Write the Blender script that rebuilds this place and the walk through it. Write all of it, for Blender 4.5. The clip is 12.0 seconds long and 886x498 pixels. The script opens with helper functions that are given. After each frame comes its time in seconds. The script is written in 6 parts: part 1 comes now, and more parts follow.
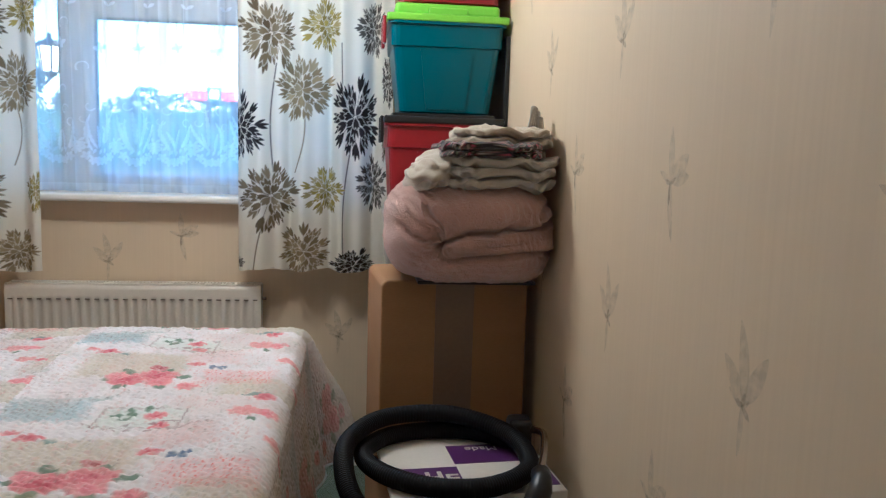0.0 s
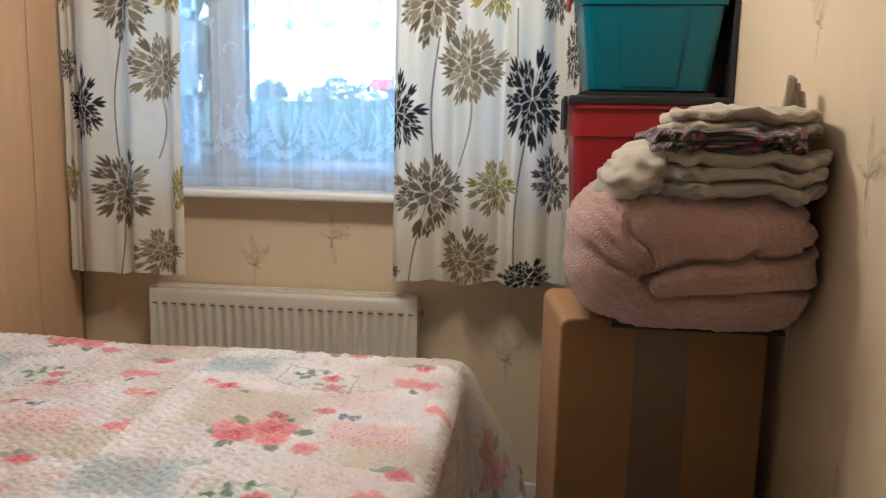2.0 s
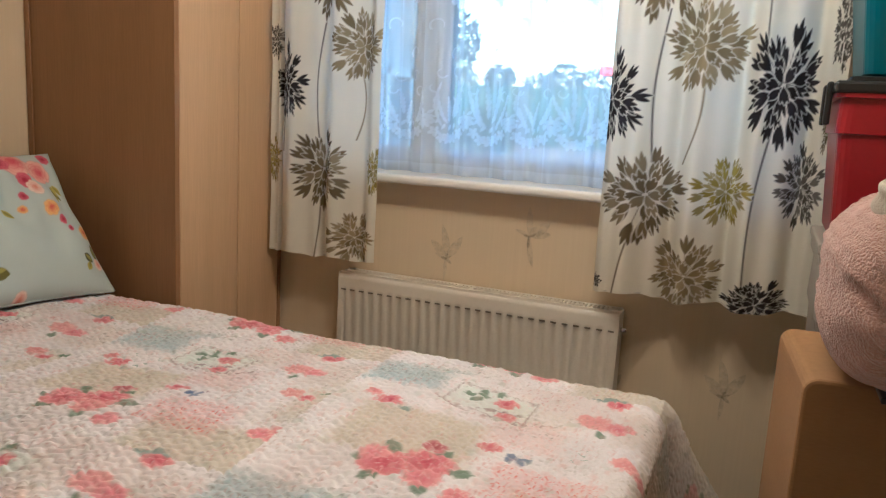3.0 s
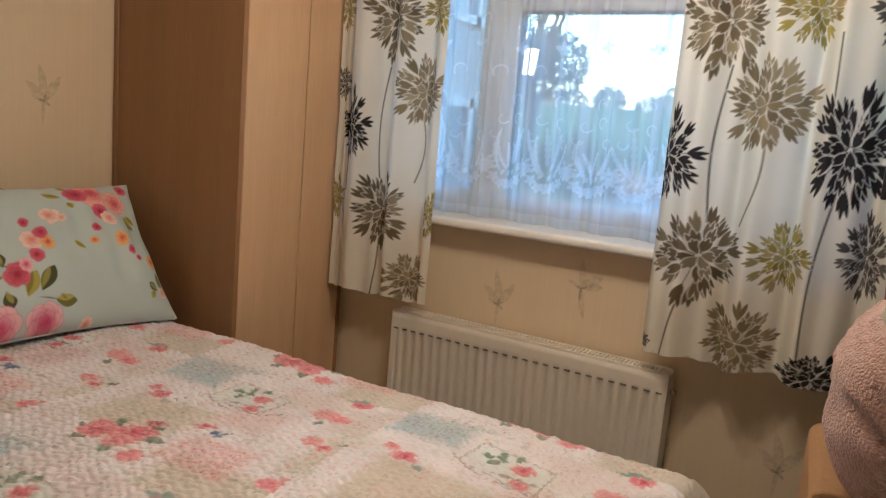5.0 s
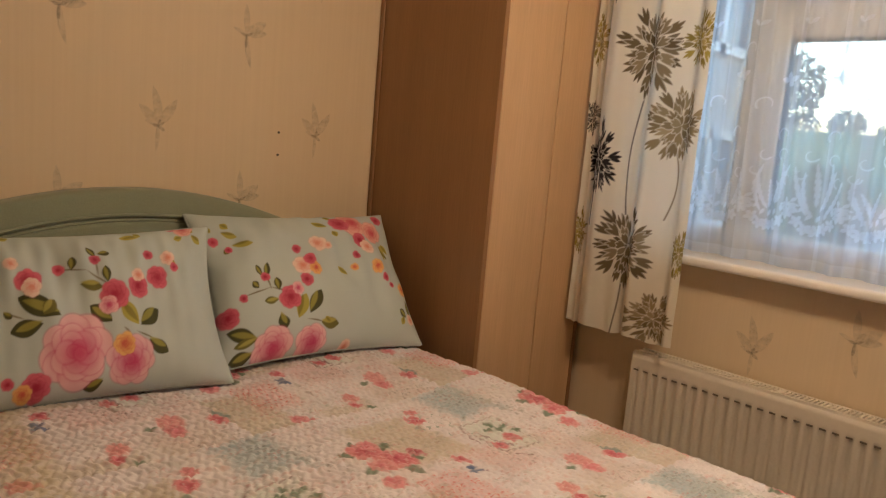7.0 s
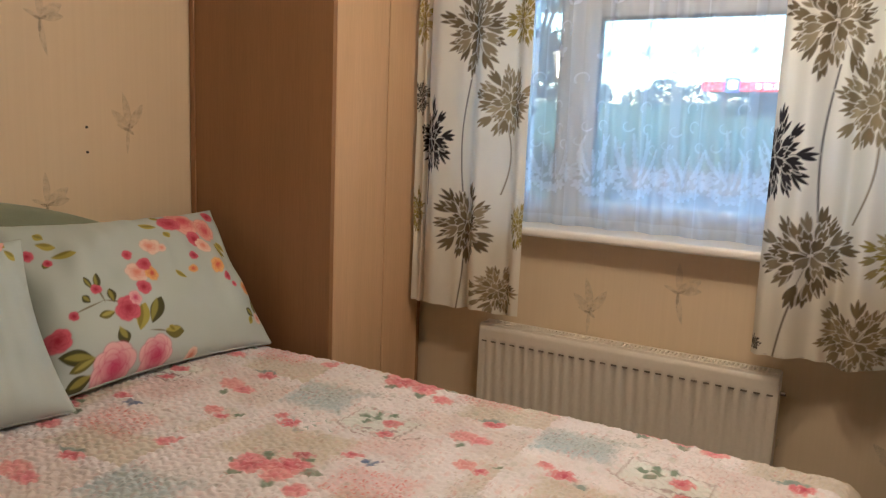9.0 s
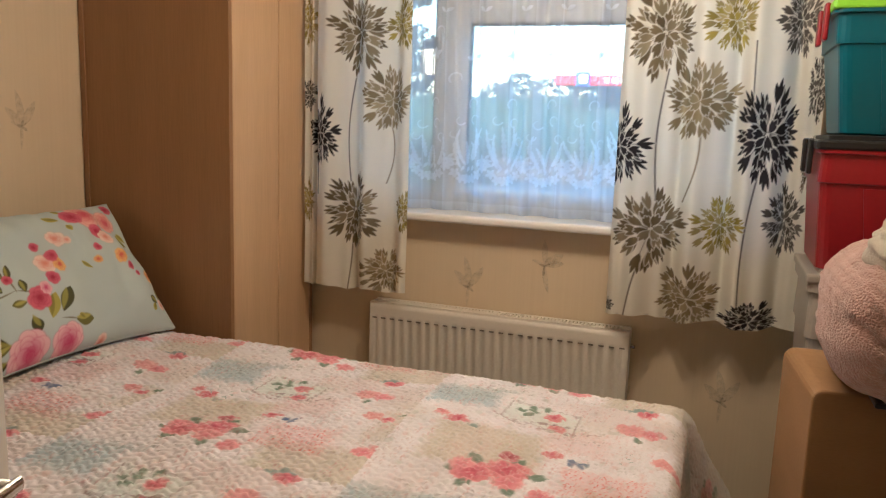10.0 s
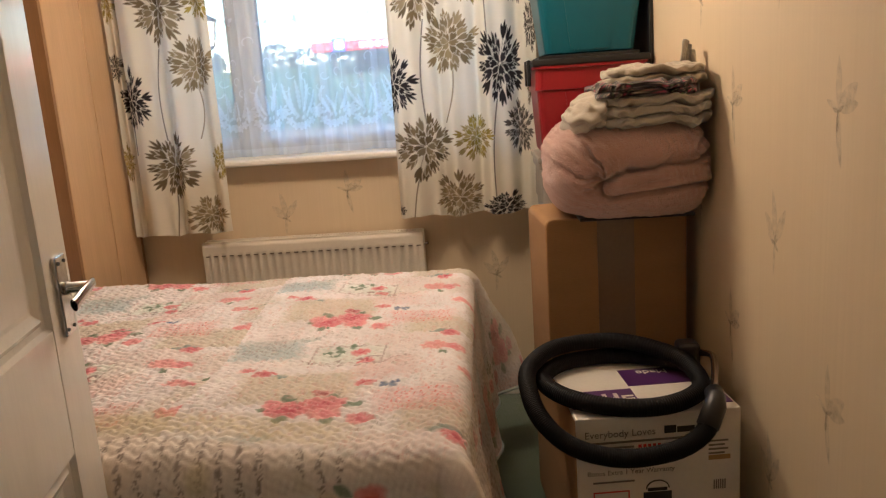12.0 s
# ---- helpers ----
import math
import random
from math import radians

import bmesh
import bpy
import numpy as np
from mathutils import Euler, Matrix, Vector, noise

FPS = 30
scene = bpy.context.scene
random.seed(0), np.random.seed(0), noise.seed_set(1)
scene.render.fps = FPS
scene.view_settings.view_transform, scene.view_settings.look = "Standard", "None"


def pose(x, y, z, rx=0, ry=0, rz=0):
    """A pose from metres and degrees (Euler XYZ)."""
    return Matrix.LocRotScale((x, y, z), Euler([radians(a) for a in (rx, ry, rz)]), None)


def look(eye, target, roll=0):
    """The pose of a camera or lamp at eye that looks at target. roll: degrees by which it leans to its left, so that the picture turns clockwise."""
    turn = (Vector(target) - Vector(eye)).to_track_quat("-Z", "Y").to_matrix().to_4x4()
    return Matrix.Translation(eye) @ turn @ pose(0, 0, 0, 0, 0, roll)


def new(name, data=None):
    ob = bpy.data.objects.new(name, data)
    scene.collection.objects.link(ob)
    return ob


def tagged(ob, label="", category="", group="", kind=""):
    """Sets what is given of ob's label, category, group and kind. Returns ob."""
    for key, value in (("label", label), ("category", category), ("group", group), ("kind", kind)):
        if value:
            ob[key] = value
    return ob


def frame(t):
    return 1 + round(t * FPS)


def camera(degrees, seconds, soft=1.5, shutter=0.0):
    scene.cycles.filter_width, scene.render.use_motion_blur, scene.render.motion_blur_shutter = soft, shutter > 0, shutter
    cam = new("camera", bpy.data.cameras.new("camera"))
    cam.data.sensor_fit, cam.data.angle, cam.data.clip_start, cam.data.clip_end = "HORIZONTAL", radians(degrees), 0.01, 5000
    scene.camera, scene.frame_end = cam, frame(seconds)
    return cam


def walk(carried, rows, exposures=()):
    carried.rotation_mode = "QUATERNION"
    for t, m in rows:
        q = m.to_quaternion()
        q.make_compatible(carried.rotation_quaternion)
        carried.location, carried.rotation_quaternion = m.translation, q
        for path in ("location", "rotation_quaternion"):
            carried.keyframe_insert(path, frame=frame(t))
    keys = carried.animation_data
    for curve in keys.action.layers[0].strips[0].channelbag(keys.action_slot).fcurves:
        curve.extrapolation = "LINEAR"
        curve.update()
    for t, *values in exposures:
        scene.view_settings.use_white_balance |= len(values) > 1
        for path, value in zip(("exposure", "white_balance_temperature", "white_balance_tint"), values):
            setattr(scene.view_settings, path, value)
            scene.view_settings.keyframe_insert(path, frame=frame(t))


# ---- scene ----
cam = camera(60.3, 12.0, soft=1.2)
PATH = [
    (0, (0.024, 0.019, 1.285), (0.256, 1.991, 1.039), 1.7),
    (0.5, (0.035, 0.191, 1.288), (0.156, 2.172, 1.036), 1.7),
    (1, (0.043, 0.33, 1.299), (0.097, 2.315, 1.058), 2.3),
    (1.5, (0.052, 0.431, 1.3), (-0.067, 2.412, 1.048), 2.3),
    (2, (0.033, 0.535, 1.297), (-0.194, 2.5, 1.003), 1.3),
    (2.5, (0.003, 0.673, 1.291), (-0.444, 2.593, 0.955), 1.1),
    (3, (0.018, 0.814, 1.299), (-0.746, 2.629, 0.95), 3.2),
    (3.5, (0.074, 0.885, 1.32), (-0.902, 2.595, 0.97), 4.2),
    (3.7, (0.079, 0.896, 1.321), (-0.901, 2.606, 0.981), 4.6),
    (5.3, (0.148, 0.893, 1.403), (-0.877, 2.581, 1.088), 5.1),
    (5.5, (0.127, 0.886, 1.405), (-0.977, 2.525, 1.093), 5.5),
    (6, (0.081, 0.869, 1.41), (-1.198, 2.373, 1.092), 5.6),
    (6.5, (0.049, 0.855, 1.41), (-1.343, 2.258, 1.102), 5.1),
    (6.7, (0.038, 0.848, 1.411), (-1.388, 2.218, 1.11), 4.9),
    (8.3, (-0.027, 0.809, 1.404), (-1.333, 2.293, 1.101), 3.7),
    (8.5, (-0.057, 0.806, 1.404), (-1.283, 2.356, 1.093), 3.1),
    (9, (-0.137, 0.749, 1.406), (-1.122, 2.461, 1.091), 2.3),
    (9.5, (-0.142, 0.656, 1.403), (-0.933, 2.465, 1.082), 2.5),
    (10, (-0.096, 0.492, 1.409), (-0.763, 2.35, 1.089), 2.0),
    (10.5, (-0.077, 0.306, 1.394), (-0.659, 2.193, 1.076), 0.4),
    (11, (-0.099, 0.125, 1.378), (-0.475, 2.062, 1.049), -2.1),
    (11.5, (-0.098, -0.007, 1.345), (-0.299, 1.949, 0.98), -3.2),
    (12, (-0.066, -0.117, 1.328), (-0.183, 1.837, 0.921), -3.9),
]
EXPOSURES = [(0.0, 2.57, 4000, 3), (1.5, 2.46, 4320, 5), (2.5, 2.47, 4560, 5), (3.5, 2.37, 4620, 5), (5.5, 2.18, 5150, 10), (6.5, 2.08, 5900, 14),
             (8.5, 2.24, 5150, 10), (9.5, 2.27, 4920, 8), (10.5, 2.41, 5080, 9), (11.0, 2.41, 5100, 10), (12.0, 2.52, 5300, 12)]
walk(cam, [(t, look(eye, target, roll)) for t, eye, target, roll in PATH], EXPOSURES)

# ---- light ----
sky = bpy.data.worlds.new("dusk_sky")
scene.world = sky
sky.use_nodes = True
wn = sky.node_tree.nodes
wl = sky.node_tree.links
air = wn.new("ShaderNodeTexSky")
air.sky_type, air.sun_disc = "NISHITA", False
air.sun_elevation, air.sun_rotation = radians(20), radians(200)
air.dust_density, air.air_density = 1.0, 1.3
wl.new(air.outputs["Color"], wn["Background"].inputs["Color"])
wn["Background"].inputs["Strength"].default_value = 0.15

sun = new("sun", bpy.data.lights.new("sun", "SUN"))
sun.data.energy, sun.data.angle, sun.data.color = 0.8, radians(15), (1.0, 0.93, 0.85)
sun.matrix_world = look((0, 0, 0), (0.35, 1.0, -0.28))

LAMP = (-0.38, 2.10, 2.08)
BULBS = [(-0.15, -0.06), (0.0, 0.1), (0.15, -0.04)]
for bx, by in BULBS:
    bulb = new("bulb_light", bpy.data.lights.new("bulb_light", "POINT"))
    bulb.data.energy, bulb.data.shadow_soft_size, bulb.data.color = 2.35, 0.028, (1.0, 0.71, 0.42)
    bulb.location = (LAMP[0] + bx, LAMP[1] + by, LAMP[2] - 0.06)

# ---- materials ----
def nodes_of(name):
    m = bpy.data.materials.new(name)
    m.use_nodes = True
    return m, m.node_tree.nodes, m.node_tree.links, m.node_tree.nodes["Principled BSDF"]


def noise_node(n, l, coords, scale, detail=4.0, stretch=None):
    tex = n.new("ShaderNodeTexNoise")
    tex.inputs["Scale"].default_value, tex.inputs["Detail"].default_value = scale, detail
    if stretch:
        mp = n.new("ShaderNodeMapping")
        mp.inputs["Scale"].default_value = stretch
        l.new(coords, mp.inputs["Vector"])
        l.new(mp.outputs["Vector"], tex.inputs["Vector"])
    else:
        l.new(coords, tex.inputs["Vector"])
    return tex


def surface(name, base, rough=0.6, metal=0.0, var=0.12, scale=5.0, fine=90.0, bump=0.1, depth=0.002, stretch=None,
            attribute=False, sheen=0.0, coat=0.0, second=None, translucent=0.0, specular=0.5):
    """A node material: base colour broken up at two scales, with fine relief."""
    m, n, l, p = nodes_of(name)
    tc = n.new("ShaderNodeTexCoord").outputs["Object"]
    broad = noise_node(n, l, tc, scale, 5, stretch)
    grain = noise_node(n, l, tc, fine, 3, stretch)
    add = n.new("ShaderNodeMath")
    add.operation = "ADD"
    l.new(broad.outputs["Fac"], add.inputs[0])
    l.new(grain.outputs["Fac"], add.inputs[1])
    ramp = n.new("ShaderNodeMapRange")
    ramp.inputs["From Min"].default_value, ramp.inputs["From Max"].default_value = 0.6, 1.4
    ramp.inputs["To Min"].default_value, ramp.inputs["To Max"].default_value = 1 - var, 1 + var
    l.new(add.outputs[0], ramp.inputs["Value"])
    mul = n.new("ShaderNodeVectorMath")
    mul.operation = "SCALE"
    l.new(ramp.outputs["Result"], mul.inputs["Scale"])
    if attribute:
        at = n.new("ShaderNodeAttribute")
        at.attribute_name = "Col"
        l.new(at.outputs["Color"], mul.inputs[0])
    elif second:
        mix = n.new("ShaderNodeMix")
        mix.data_type = "RGBA"
        mix.inputs["A"].default_value, mix.inputs["B"].default_value = (*base, 1), (*second, 1)
        big = noise_node(n, l, tc, scale * 0.6, 3, stretch)
        l.new(big.outputs["Fac"], mix.inputs["Factor"])
        l.new(mix.outputs["Result"], mul.inputs[0])
    else:
        mul.inputs[0].default_value = base
    l.new(mul.outputs["Vector"], p.inputs["Base Color"])
    p.inputs["Roughness"].default_value, p.inputs["Metallic"].default_value = rough, metal
    p.inputs["Specular IOR Level"].default_value = specular
    if sheen:
        p.inputs["Sheen Weight"].default_value = sheen
    if coat:
        p.inputs["Coat Weight"].default_value = coat
        p.inputs["Coat Roughness"].default_value = 0.12
    if bump:
        b = n.new("ShaderNodeBump")
        b.inputs["Strength"].default_value, b.inputs["Distance"].default_value = bump, depth
        l.new(grain.outputs["Fac"], b.inputs["Height"])
        l.new(b.outputs["Normal"], p.inputs["Normal"])
    if translucent:
        tr = n.new("ShaderNodeBsdfTranslucent")
        l.new(mul.outputs["Vector"], tr.inputs["Color"])
        ms = n.new("ShaderNodeMixShader")
        ms.inputs["Fac"].default_value = translucent
        l.new(p.outputs[0], ms.inputs[1])
        l.new(tr.outputs[0], ms.inputs[2])
        l.new(ms.outputs[0], n["Material Output"].inputs["Surface"])
    return m


def wallpaper_material(name, along):
    """Cream paper with a faint vertical silk stripe along the wall."""
    m, n, l, p = nodes_of(name)
    tc = n.new("ShaderNodeTexCoord").outputs["Object"]
    st = (70, 1, 1.2) if along == "x" else (1, 70, 1.2)
    stripe = noise_node(n, l, tc, 1.6, 3, st)
    cloud = noise_node(n, l, tc, 1.7, 4)
    speck = noise_node(n, l, tc, 160, 2)
    mix = n.new("ShaderNodeMix")
    mix.data_type = "RGBA"
    mix.inputs["A"].default_value, mix.inputs["B"].default_value = (0.62, 0.495, 0.325, 1), (0.73, 0.60, 0.415, 1)
    add = n.new("ShaderNodeMath")
    add.operation = "MULTIPLY_ADD"
    add.inputs[1].default_value = 0.55
    l.new(stripe.outputs["Fac"], add.inputs[0])
    half = n.new("ShaderNodeMath")
    half.operation = "MULTIPLY"
    half.inputs[1].default_value = 0.45
    l.new(cloud.outputs["Fac"], half.inputs[0])
    l.new(half.outputs[0], add.inputs[2])
    l.new(add.outputs[0], mix.inputs["Factor"])
    l.new(mix.outputs["Result"], p.inputs["Base Color"])
    p.inputs["Roughness"].default_value = 0.62
    b = n.new("ShaderNodeBump")
    b.inputs["Strength"].default_value, b.inputs["Distance"].default_value = 0.15, 0.001
    l.new(speck.outputs["Fac"], b.inputs["Height"])
    l.new(b.outputs["Normal"], p.inputs["Normal"])
    return m


def print_material(name, base, weak):
    """Ink printed on paper: patchy, so that the paper shows through."""
    m, n, l, p = nodes_of(name)
    tc = n.new("ShaderNodeTexCoord").outputs["Object"]
    tex = noise_node(n, l, tc, 55, 4)
    p.inputs["Base Color"].default_value, p.inputs["Roughness"].default_value = (*base, 1), 0.65
    clear = n.new("ShaderNodeBsdfTransparent")
    ms = n.new("ShaderNodeMixShader")
    rng = n.new("ShaderNodeMapRange")
    rng.inputs["From Min"].default_value, rng.inputs["From Max"].default_value = 0.3, 0.7
    rng.inputs["To Min"].default_value, rng.inputs["To Max"].default_value = weak[0], weak[1]
    l.new(tex.outputs["Fac"], rng.inputs["Value"])
    l.new(rng.outputs["Result"], ms.inputs["Fac"])
    l.new(clear.outputs[0], ms.inputs[1])
    l.new(p.outputs[0], ms.inputs[2])
    l.new(ms.outputs[0], n["Material Output"].inputs["Surface"])
    return m


def voile_material():
    """Sheer white net: threads scatter the light, the gaps let it through; embroidery is denser."""
    m, n, l, p = nodes_of("voile")
    at = n.new("ShaderNodeAttribute")
    at.attribute_name = "Col"
    tc = n.new("ShaderNodeTexCoord").outputs["Object"]
    tex = noise_node(n, l, tc, 3.0, 2, (4, 1, 0.4))
    sep = n.new("ShaderNodeSeparateColor")
    l.new(at.outputs["Color"], sep.inputs[0])
    clear = n.new("ShaderNodeBsdfTransparent")
    dif = n.new("ShaderNodeBsdfDiffuse")
    dif.inputs["Color"].default_value = (0.82, 0.84, 0.9, 1)
    tr = n.new("ShaderNodeBsdfTranslucent")
    tr.inputs["Color"].default_value = (0.76, 0.86, 1.0, 1)
    cloth = n.new("ShaderNodeMixShader")
    cloth.inputs["Fac"].default_value = 0.72
    l.new(dif.outputs[0], cloth.inputs[1])
    l.new(tr.outputs[0], cloth.inputs[2])
    add = n.new("ShaderNodeMath")
    add.operation = "MULTIPLY_ADD"
    add.inputs[1].default_value = 0.12
    l.new(tex.outputs["Fac"], add.inputs[0])
    l.new(sep.outputs[0], add.inputs[2])
    ms = n.new("ShaderNodeMixShader")
    l.new(add.outputs[0], ms.inputs["Fac"])
    l.new(clear.outputs[0], ms.inputs[1])
    l.new(cloth.outputs[0], ms.inputs[2])
    l.new(ms.outputs[0], n["Material Output"].inputs["Surface"])
    n.remove(p)
    return m


def glass_material(name, tint=(0.96, 0.98, 0.98)):
    m, n, l, p = nodes_of(name)
    clear = n.new("ShaderNodeBsdfTransparent")
    clear.inputs["Color"].default_value = (*tint, 1)
    gl = n.new("ShaderNodeBsdfGlossy")
    gl.inputs["Roughness"].default_value = 0.02
    fr = n.new("ShaderNodeFresnel")
    fr.inputs["IOR"].default_value = 1.45
    ms = n.new("ShaderNodeMixShader")
    l.new(fr.outputs[0], ms.inputs["Fac"])
    l.new(clear.outputs[0], ms.inputs[1])
    l.new(gl.outputs[0], ms.inputs[2])
    l.new(ms.outputs[0], n["Material Output"].inputs["Surface"])
    n.remove(p)
    return m


def glow_material(name, colour, strength):
    m, n, l, p = nodes_of(name)
    p.inputs["Base Color"].default_value = (*colour, 1)
    p.inputs["Emission Color"].default_value = (*colour, 1)
    p.inputs["Emission Strength"].default_value = strength
    return m


paper_x = wallpaper_material("wallpaper_along_x", "x")
paper_y = wallpaper_material("wallpaper_along_y", "y")
ink_leaf = print_material("ink_sage", (0.43, 0.42, 0.34), (0.0, 0.27))
ink_stem = print_material("ink_umber", (0.34, 0.28, 0.19), (0.0, 0.42))
plaster = surface("white_plaster", (0.72, 0.70, 0.66), 0.8, var=0.05)
carpet_mat = surface("green_carpet", (0.085, 0.125, 0.075), 0.95, var=0.35, scale=9, fine=420, bump=0.9, depth=0.006, sheen=0.3)
gloss_white = surface("gloss_white_paint", (0.76, 0.74, 0.70), 0.15, var=0.04, fine=30, bump=0.07, depth=0.001, stretch=(6, 6, 0.5), coat=0.25)
upvc = surface("white_upvc", (0.80, 0.81, 0.82), 0.3, var=0.03, bump=0)
gasket = surface("black_rubber_gasket", (0.03, 0.03, 0.035), 0.6, bump=0)
sill_mat = surface("white_sill_paint", (0.78, 0.76, 0.72), 0.3, var=0.04, bump=0.03, coat=0.2)
radiator_mat = surface("cream_radiator_enamel", (0.72, 0.665, 0.565), 0.35, var=0.04, bump=0.03)
flute_shadow = surface("radiator_flute_shade", (0.17, 0.145, 0.11), 0.5, bump=0)
slot_mat = surface("dark_slot", (0.06, 0.055, 0.05), 0.8, bump=0)
# End panel's shade and the doors' lamplight are put into two wood colours.
ward_side = surface("wood_shaded_side", (0.31, 0.165, 0.068), 0.42, var=0.12, scale=2.2, fine=26, bump=0.06, depth=0.0006, stretch=(7, 7, 0.35), second=(0.265, 0.138, 0.055))
ward_front = surface("wood_lit_doors", (0.60, 0.41, 0.235), 0.42, var=0.09, scale=2.2, fine=26, bump=0.06, depth=0.0006, stretch=(7, 7, 0.35), second=(0.54, 0.35, 0.19))
head_mat = surface("sage_velour", (0.26, 0.29, 0.20), 0.85, var=0.1, fine=300, bump=0.3, sheen=0.25)
chrome = surface("brushed_chrome", (0.62, 0.60, 0.58), 0.18, metal=1.0, var=0.05, bump=0.02)
card = surface("corrugated_cardboard", (0.35, 0.20, 0.080), 0.85, var=0.10, scale=3, fine=70, bump=0.1, stretch=(1, 1, 5), second=(0.29, 0.16, 0.062))
tape_mat = surface("brown_parcel_tape", (0.20, 0.135, 0.085), 0.3, var=0.08, bump=0.05)
duvet_mat = surface("pink_fleece", (0.60, 0.36, 0.29), 0.95, var=0.13, scale=14, fine=260, bump=1.0, depth=0.010, sheen=0.6)
quilt_mat = surface("printed_quilt", (1, 1, 1), 0.85, var=0.06, scale=9, fine=350, bump=0.25, depth=0.001, attribute=True, sheen=0.1)
pillow_mat = surface("printed_pillow_cotton", (1, 1, 1), 0.8, var=0.05, fine=500, bump=0.15, depth=0.0006, attribute=True)
curtain_mat = surface("printed_curtain_cotton", (1, 1, 1), 0.75, var=0.05, fine=600, bump=0.2, depth=0.0006, attribute=True, translucent=0.44)
cloth_mat = surface("printed_fleece", (1, 1, 1), 0.95, var=0.1, scale=20, fine=300, bump=0.6, depth=0.003, attribute=True, sheen=0.4)
hem_cloth = surface("cream_hem_cloth", (0.70, 0.67, 0.60), 0.8, bump=0.1)
lining = surface("pillow_lining", (0.42, 0.48, 0.46), 0.8, bump=0.1)
voile_mat = voile_material()
glass = glass_material("window_glass")
teal_plastic = surface("teal_plastic", (0.003, 0.088, 0.128), 0.33, var=0.06, bump=0.03)
lime_plastic = surface("lime_plastic", (0.24, 0.55, 0.015), 0.35, var=0.06, bump=0.03)
red_plastic = surface("red_plastic", (0.23, 0.006, 0.010), 0.3, var=0.07, bump=0.03)
black_plastic = surface("black_plastic", (0.012, 0.012, 0.013), 0.35, var=0.1, bump=0.05)
grey_plastic = surface("milky_grey_plastic", (0.33, 0.30, 0.26), 0.35, var=0.08, bump=0.03)
hose_mat = surface("black_ribbed_hose", (0.005, 0.005, 0.006), 0.6, var=0.15, bump=0.08, specular=0.18)
carton_white = surface("white_printed_carton", (0.70, 0.66, 0.60), 0.5, var=0.05, bump=0.04)
purple_ink = surface("purple_carton_print", (0.075, 0.018, 0.12), 0.45, var=0.06, bump=0)
grey_ink = surface("grey_carton_print", (0.16, 0.14, 0.13), 0.55, var=0.06, bump=0)
red_ink = surface("red_carton_print", (0.55, 0.04, 0.04), 0.5, var=0.06, bump=0)
tan_ink = surface("tan_carton_print", (0.33, 0.20, 0.08), 0.5, var=0.06, bump=0)

# ---- building blocks ----
def mesh_object(name, bm, material, parent=None, label="", smooth=False):
    me = bpy.data.meshes.new(name)
    bm.to_mesh(me)
    bm.free()
    if smooth:
        me.shade_smooth()
    me.materials.append(material)
    ob = new(name, me)
    ob.parent = parent
    if label:
        tagged(ob, label)
    return ob


def part(name, bm, material, parent, label="", smooth=False):
    return mesh_object(name, bm, material, parent, label, smooth)


def thing(name, label, category, group="", at=(0, 0, 0), turn=0):
    ob = new(name)
    ob.empty_display_size = 0.05
    ob.matrix_basis = pose(*at, 0, 0, turn)
    return tagged(ob, label, category, group)


def block(x0, x1, y0, y1, z0, z1, bevel=0.0, segments=2):
    bm = bmesh.new()
    bmesh.ops.create_cube(bm, size=1)
    bmesh.ops.scale(bm, vec=(x1 - x0, y1 - y0, z1 - z0), verts=bm.verts)
    bmesh.ops.translate(bm, vec=((x0 + x1) / 2, (y0 + y1) / 2, (z0 + z1) / 2), verts=bm.verts)
    if bevel:
        bmesh.ops.bevel(bm, geom=bm.edges[:], offset=bevel, segments=segments, profile=0.5, affect="EDGES")
    return bm


def blocks(rows, bevel=0.0):
    bm = bmesh.new()
    for r in rows:
        one = block(*r, bevel)
        me = bpy.data.meshes.new("piece")
        one.to_mesh(me)
        one.free()
        bm.from_mesh(me)
        bpy.data.meshes.remove(me)
    return bm


def structure(name, bm, material, label, category, smooth=False):
    ob = mesh_object(name, bm, material, smooth=smooth)
    return tagged(ob, label, category, kind="structure")


def grid_mesh(name, P, material, parent=None, C=None, wrap=False, label="", smooth=True):
    """A sheet from an (n, m, 3) array of places, with an (n, m, 3) array of print colours."""
    n, m = P.shape[:2]
    idx = np.arange(n * m).reshape(n, m)
    if wrap:
        idx = np.hstack([idx, idx[:, :1]])
    q = np.stack([idx[:-1, :-1], idx[1:, :-1], idx[1:, 1:], idx[:-1, 1:]], -1).reshape(-1, 4)
    me = bpy.data.meshes.new(name)
    me.vertices.add(n * m)
    me.vertices.foreach_set("co", P.reshape(-1).astype(np.float32))
    me.loops.add(q.size)
    me.loops.foreach_set("vertex_index", q.reshape(-1).astype(np.int32))
    me.polygons.add(len(q))
    me.polygons.foreach_set("loop_start", (np.arange(len(q)) * 4).astype(np.int32))
    me.update(calc_edges=True)
    if C is not None:
        at = me.color_attributes.new("Col", "FLOAT_COLOR", "POINT")
        full = np.ones((n * m, 4), np.float32)
        full[:, :3] = C.reshape(-1, 3)
        at.data.foreach_set("color", full.reshape(-1))
    if smooth:
        me.shade_smooth()
    me.materials.append(material)
    ob = new(name, me)
    ob.parent = parent
    if label:
        tagged(ob, label)
    return ob


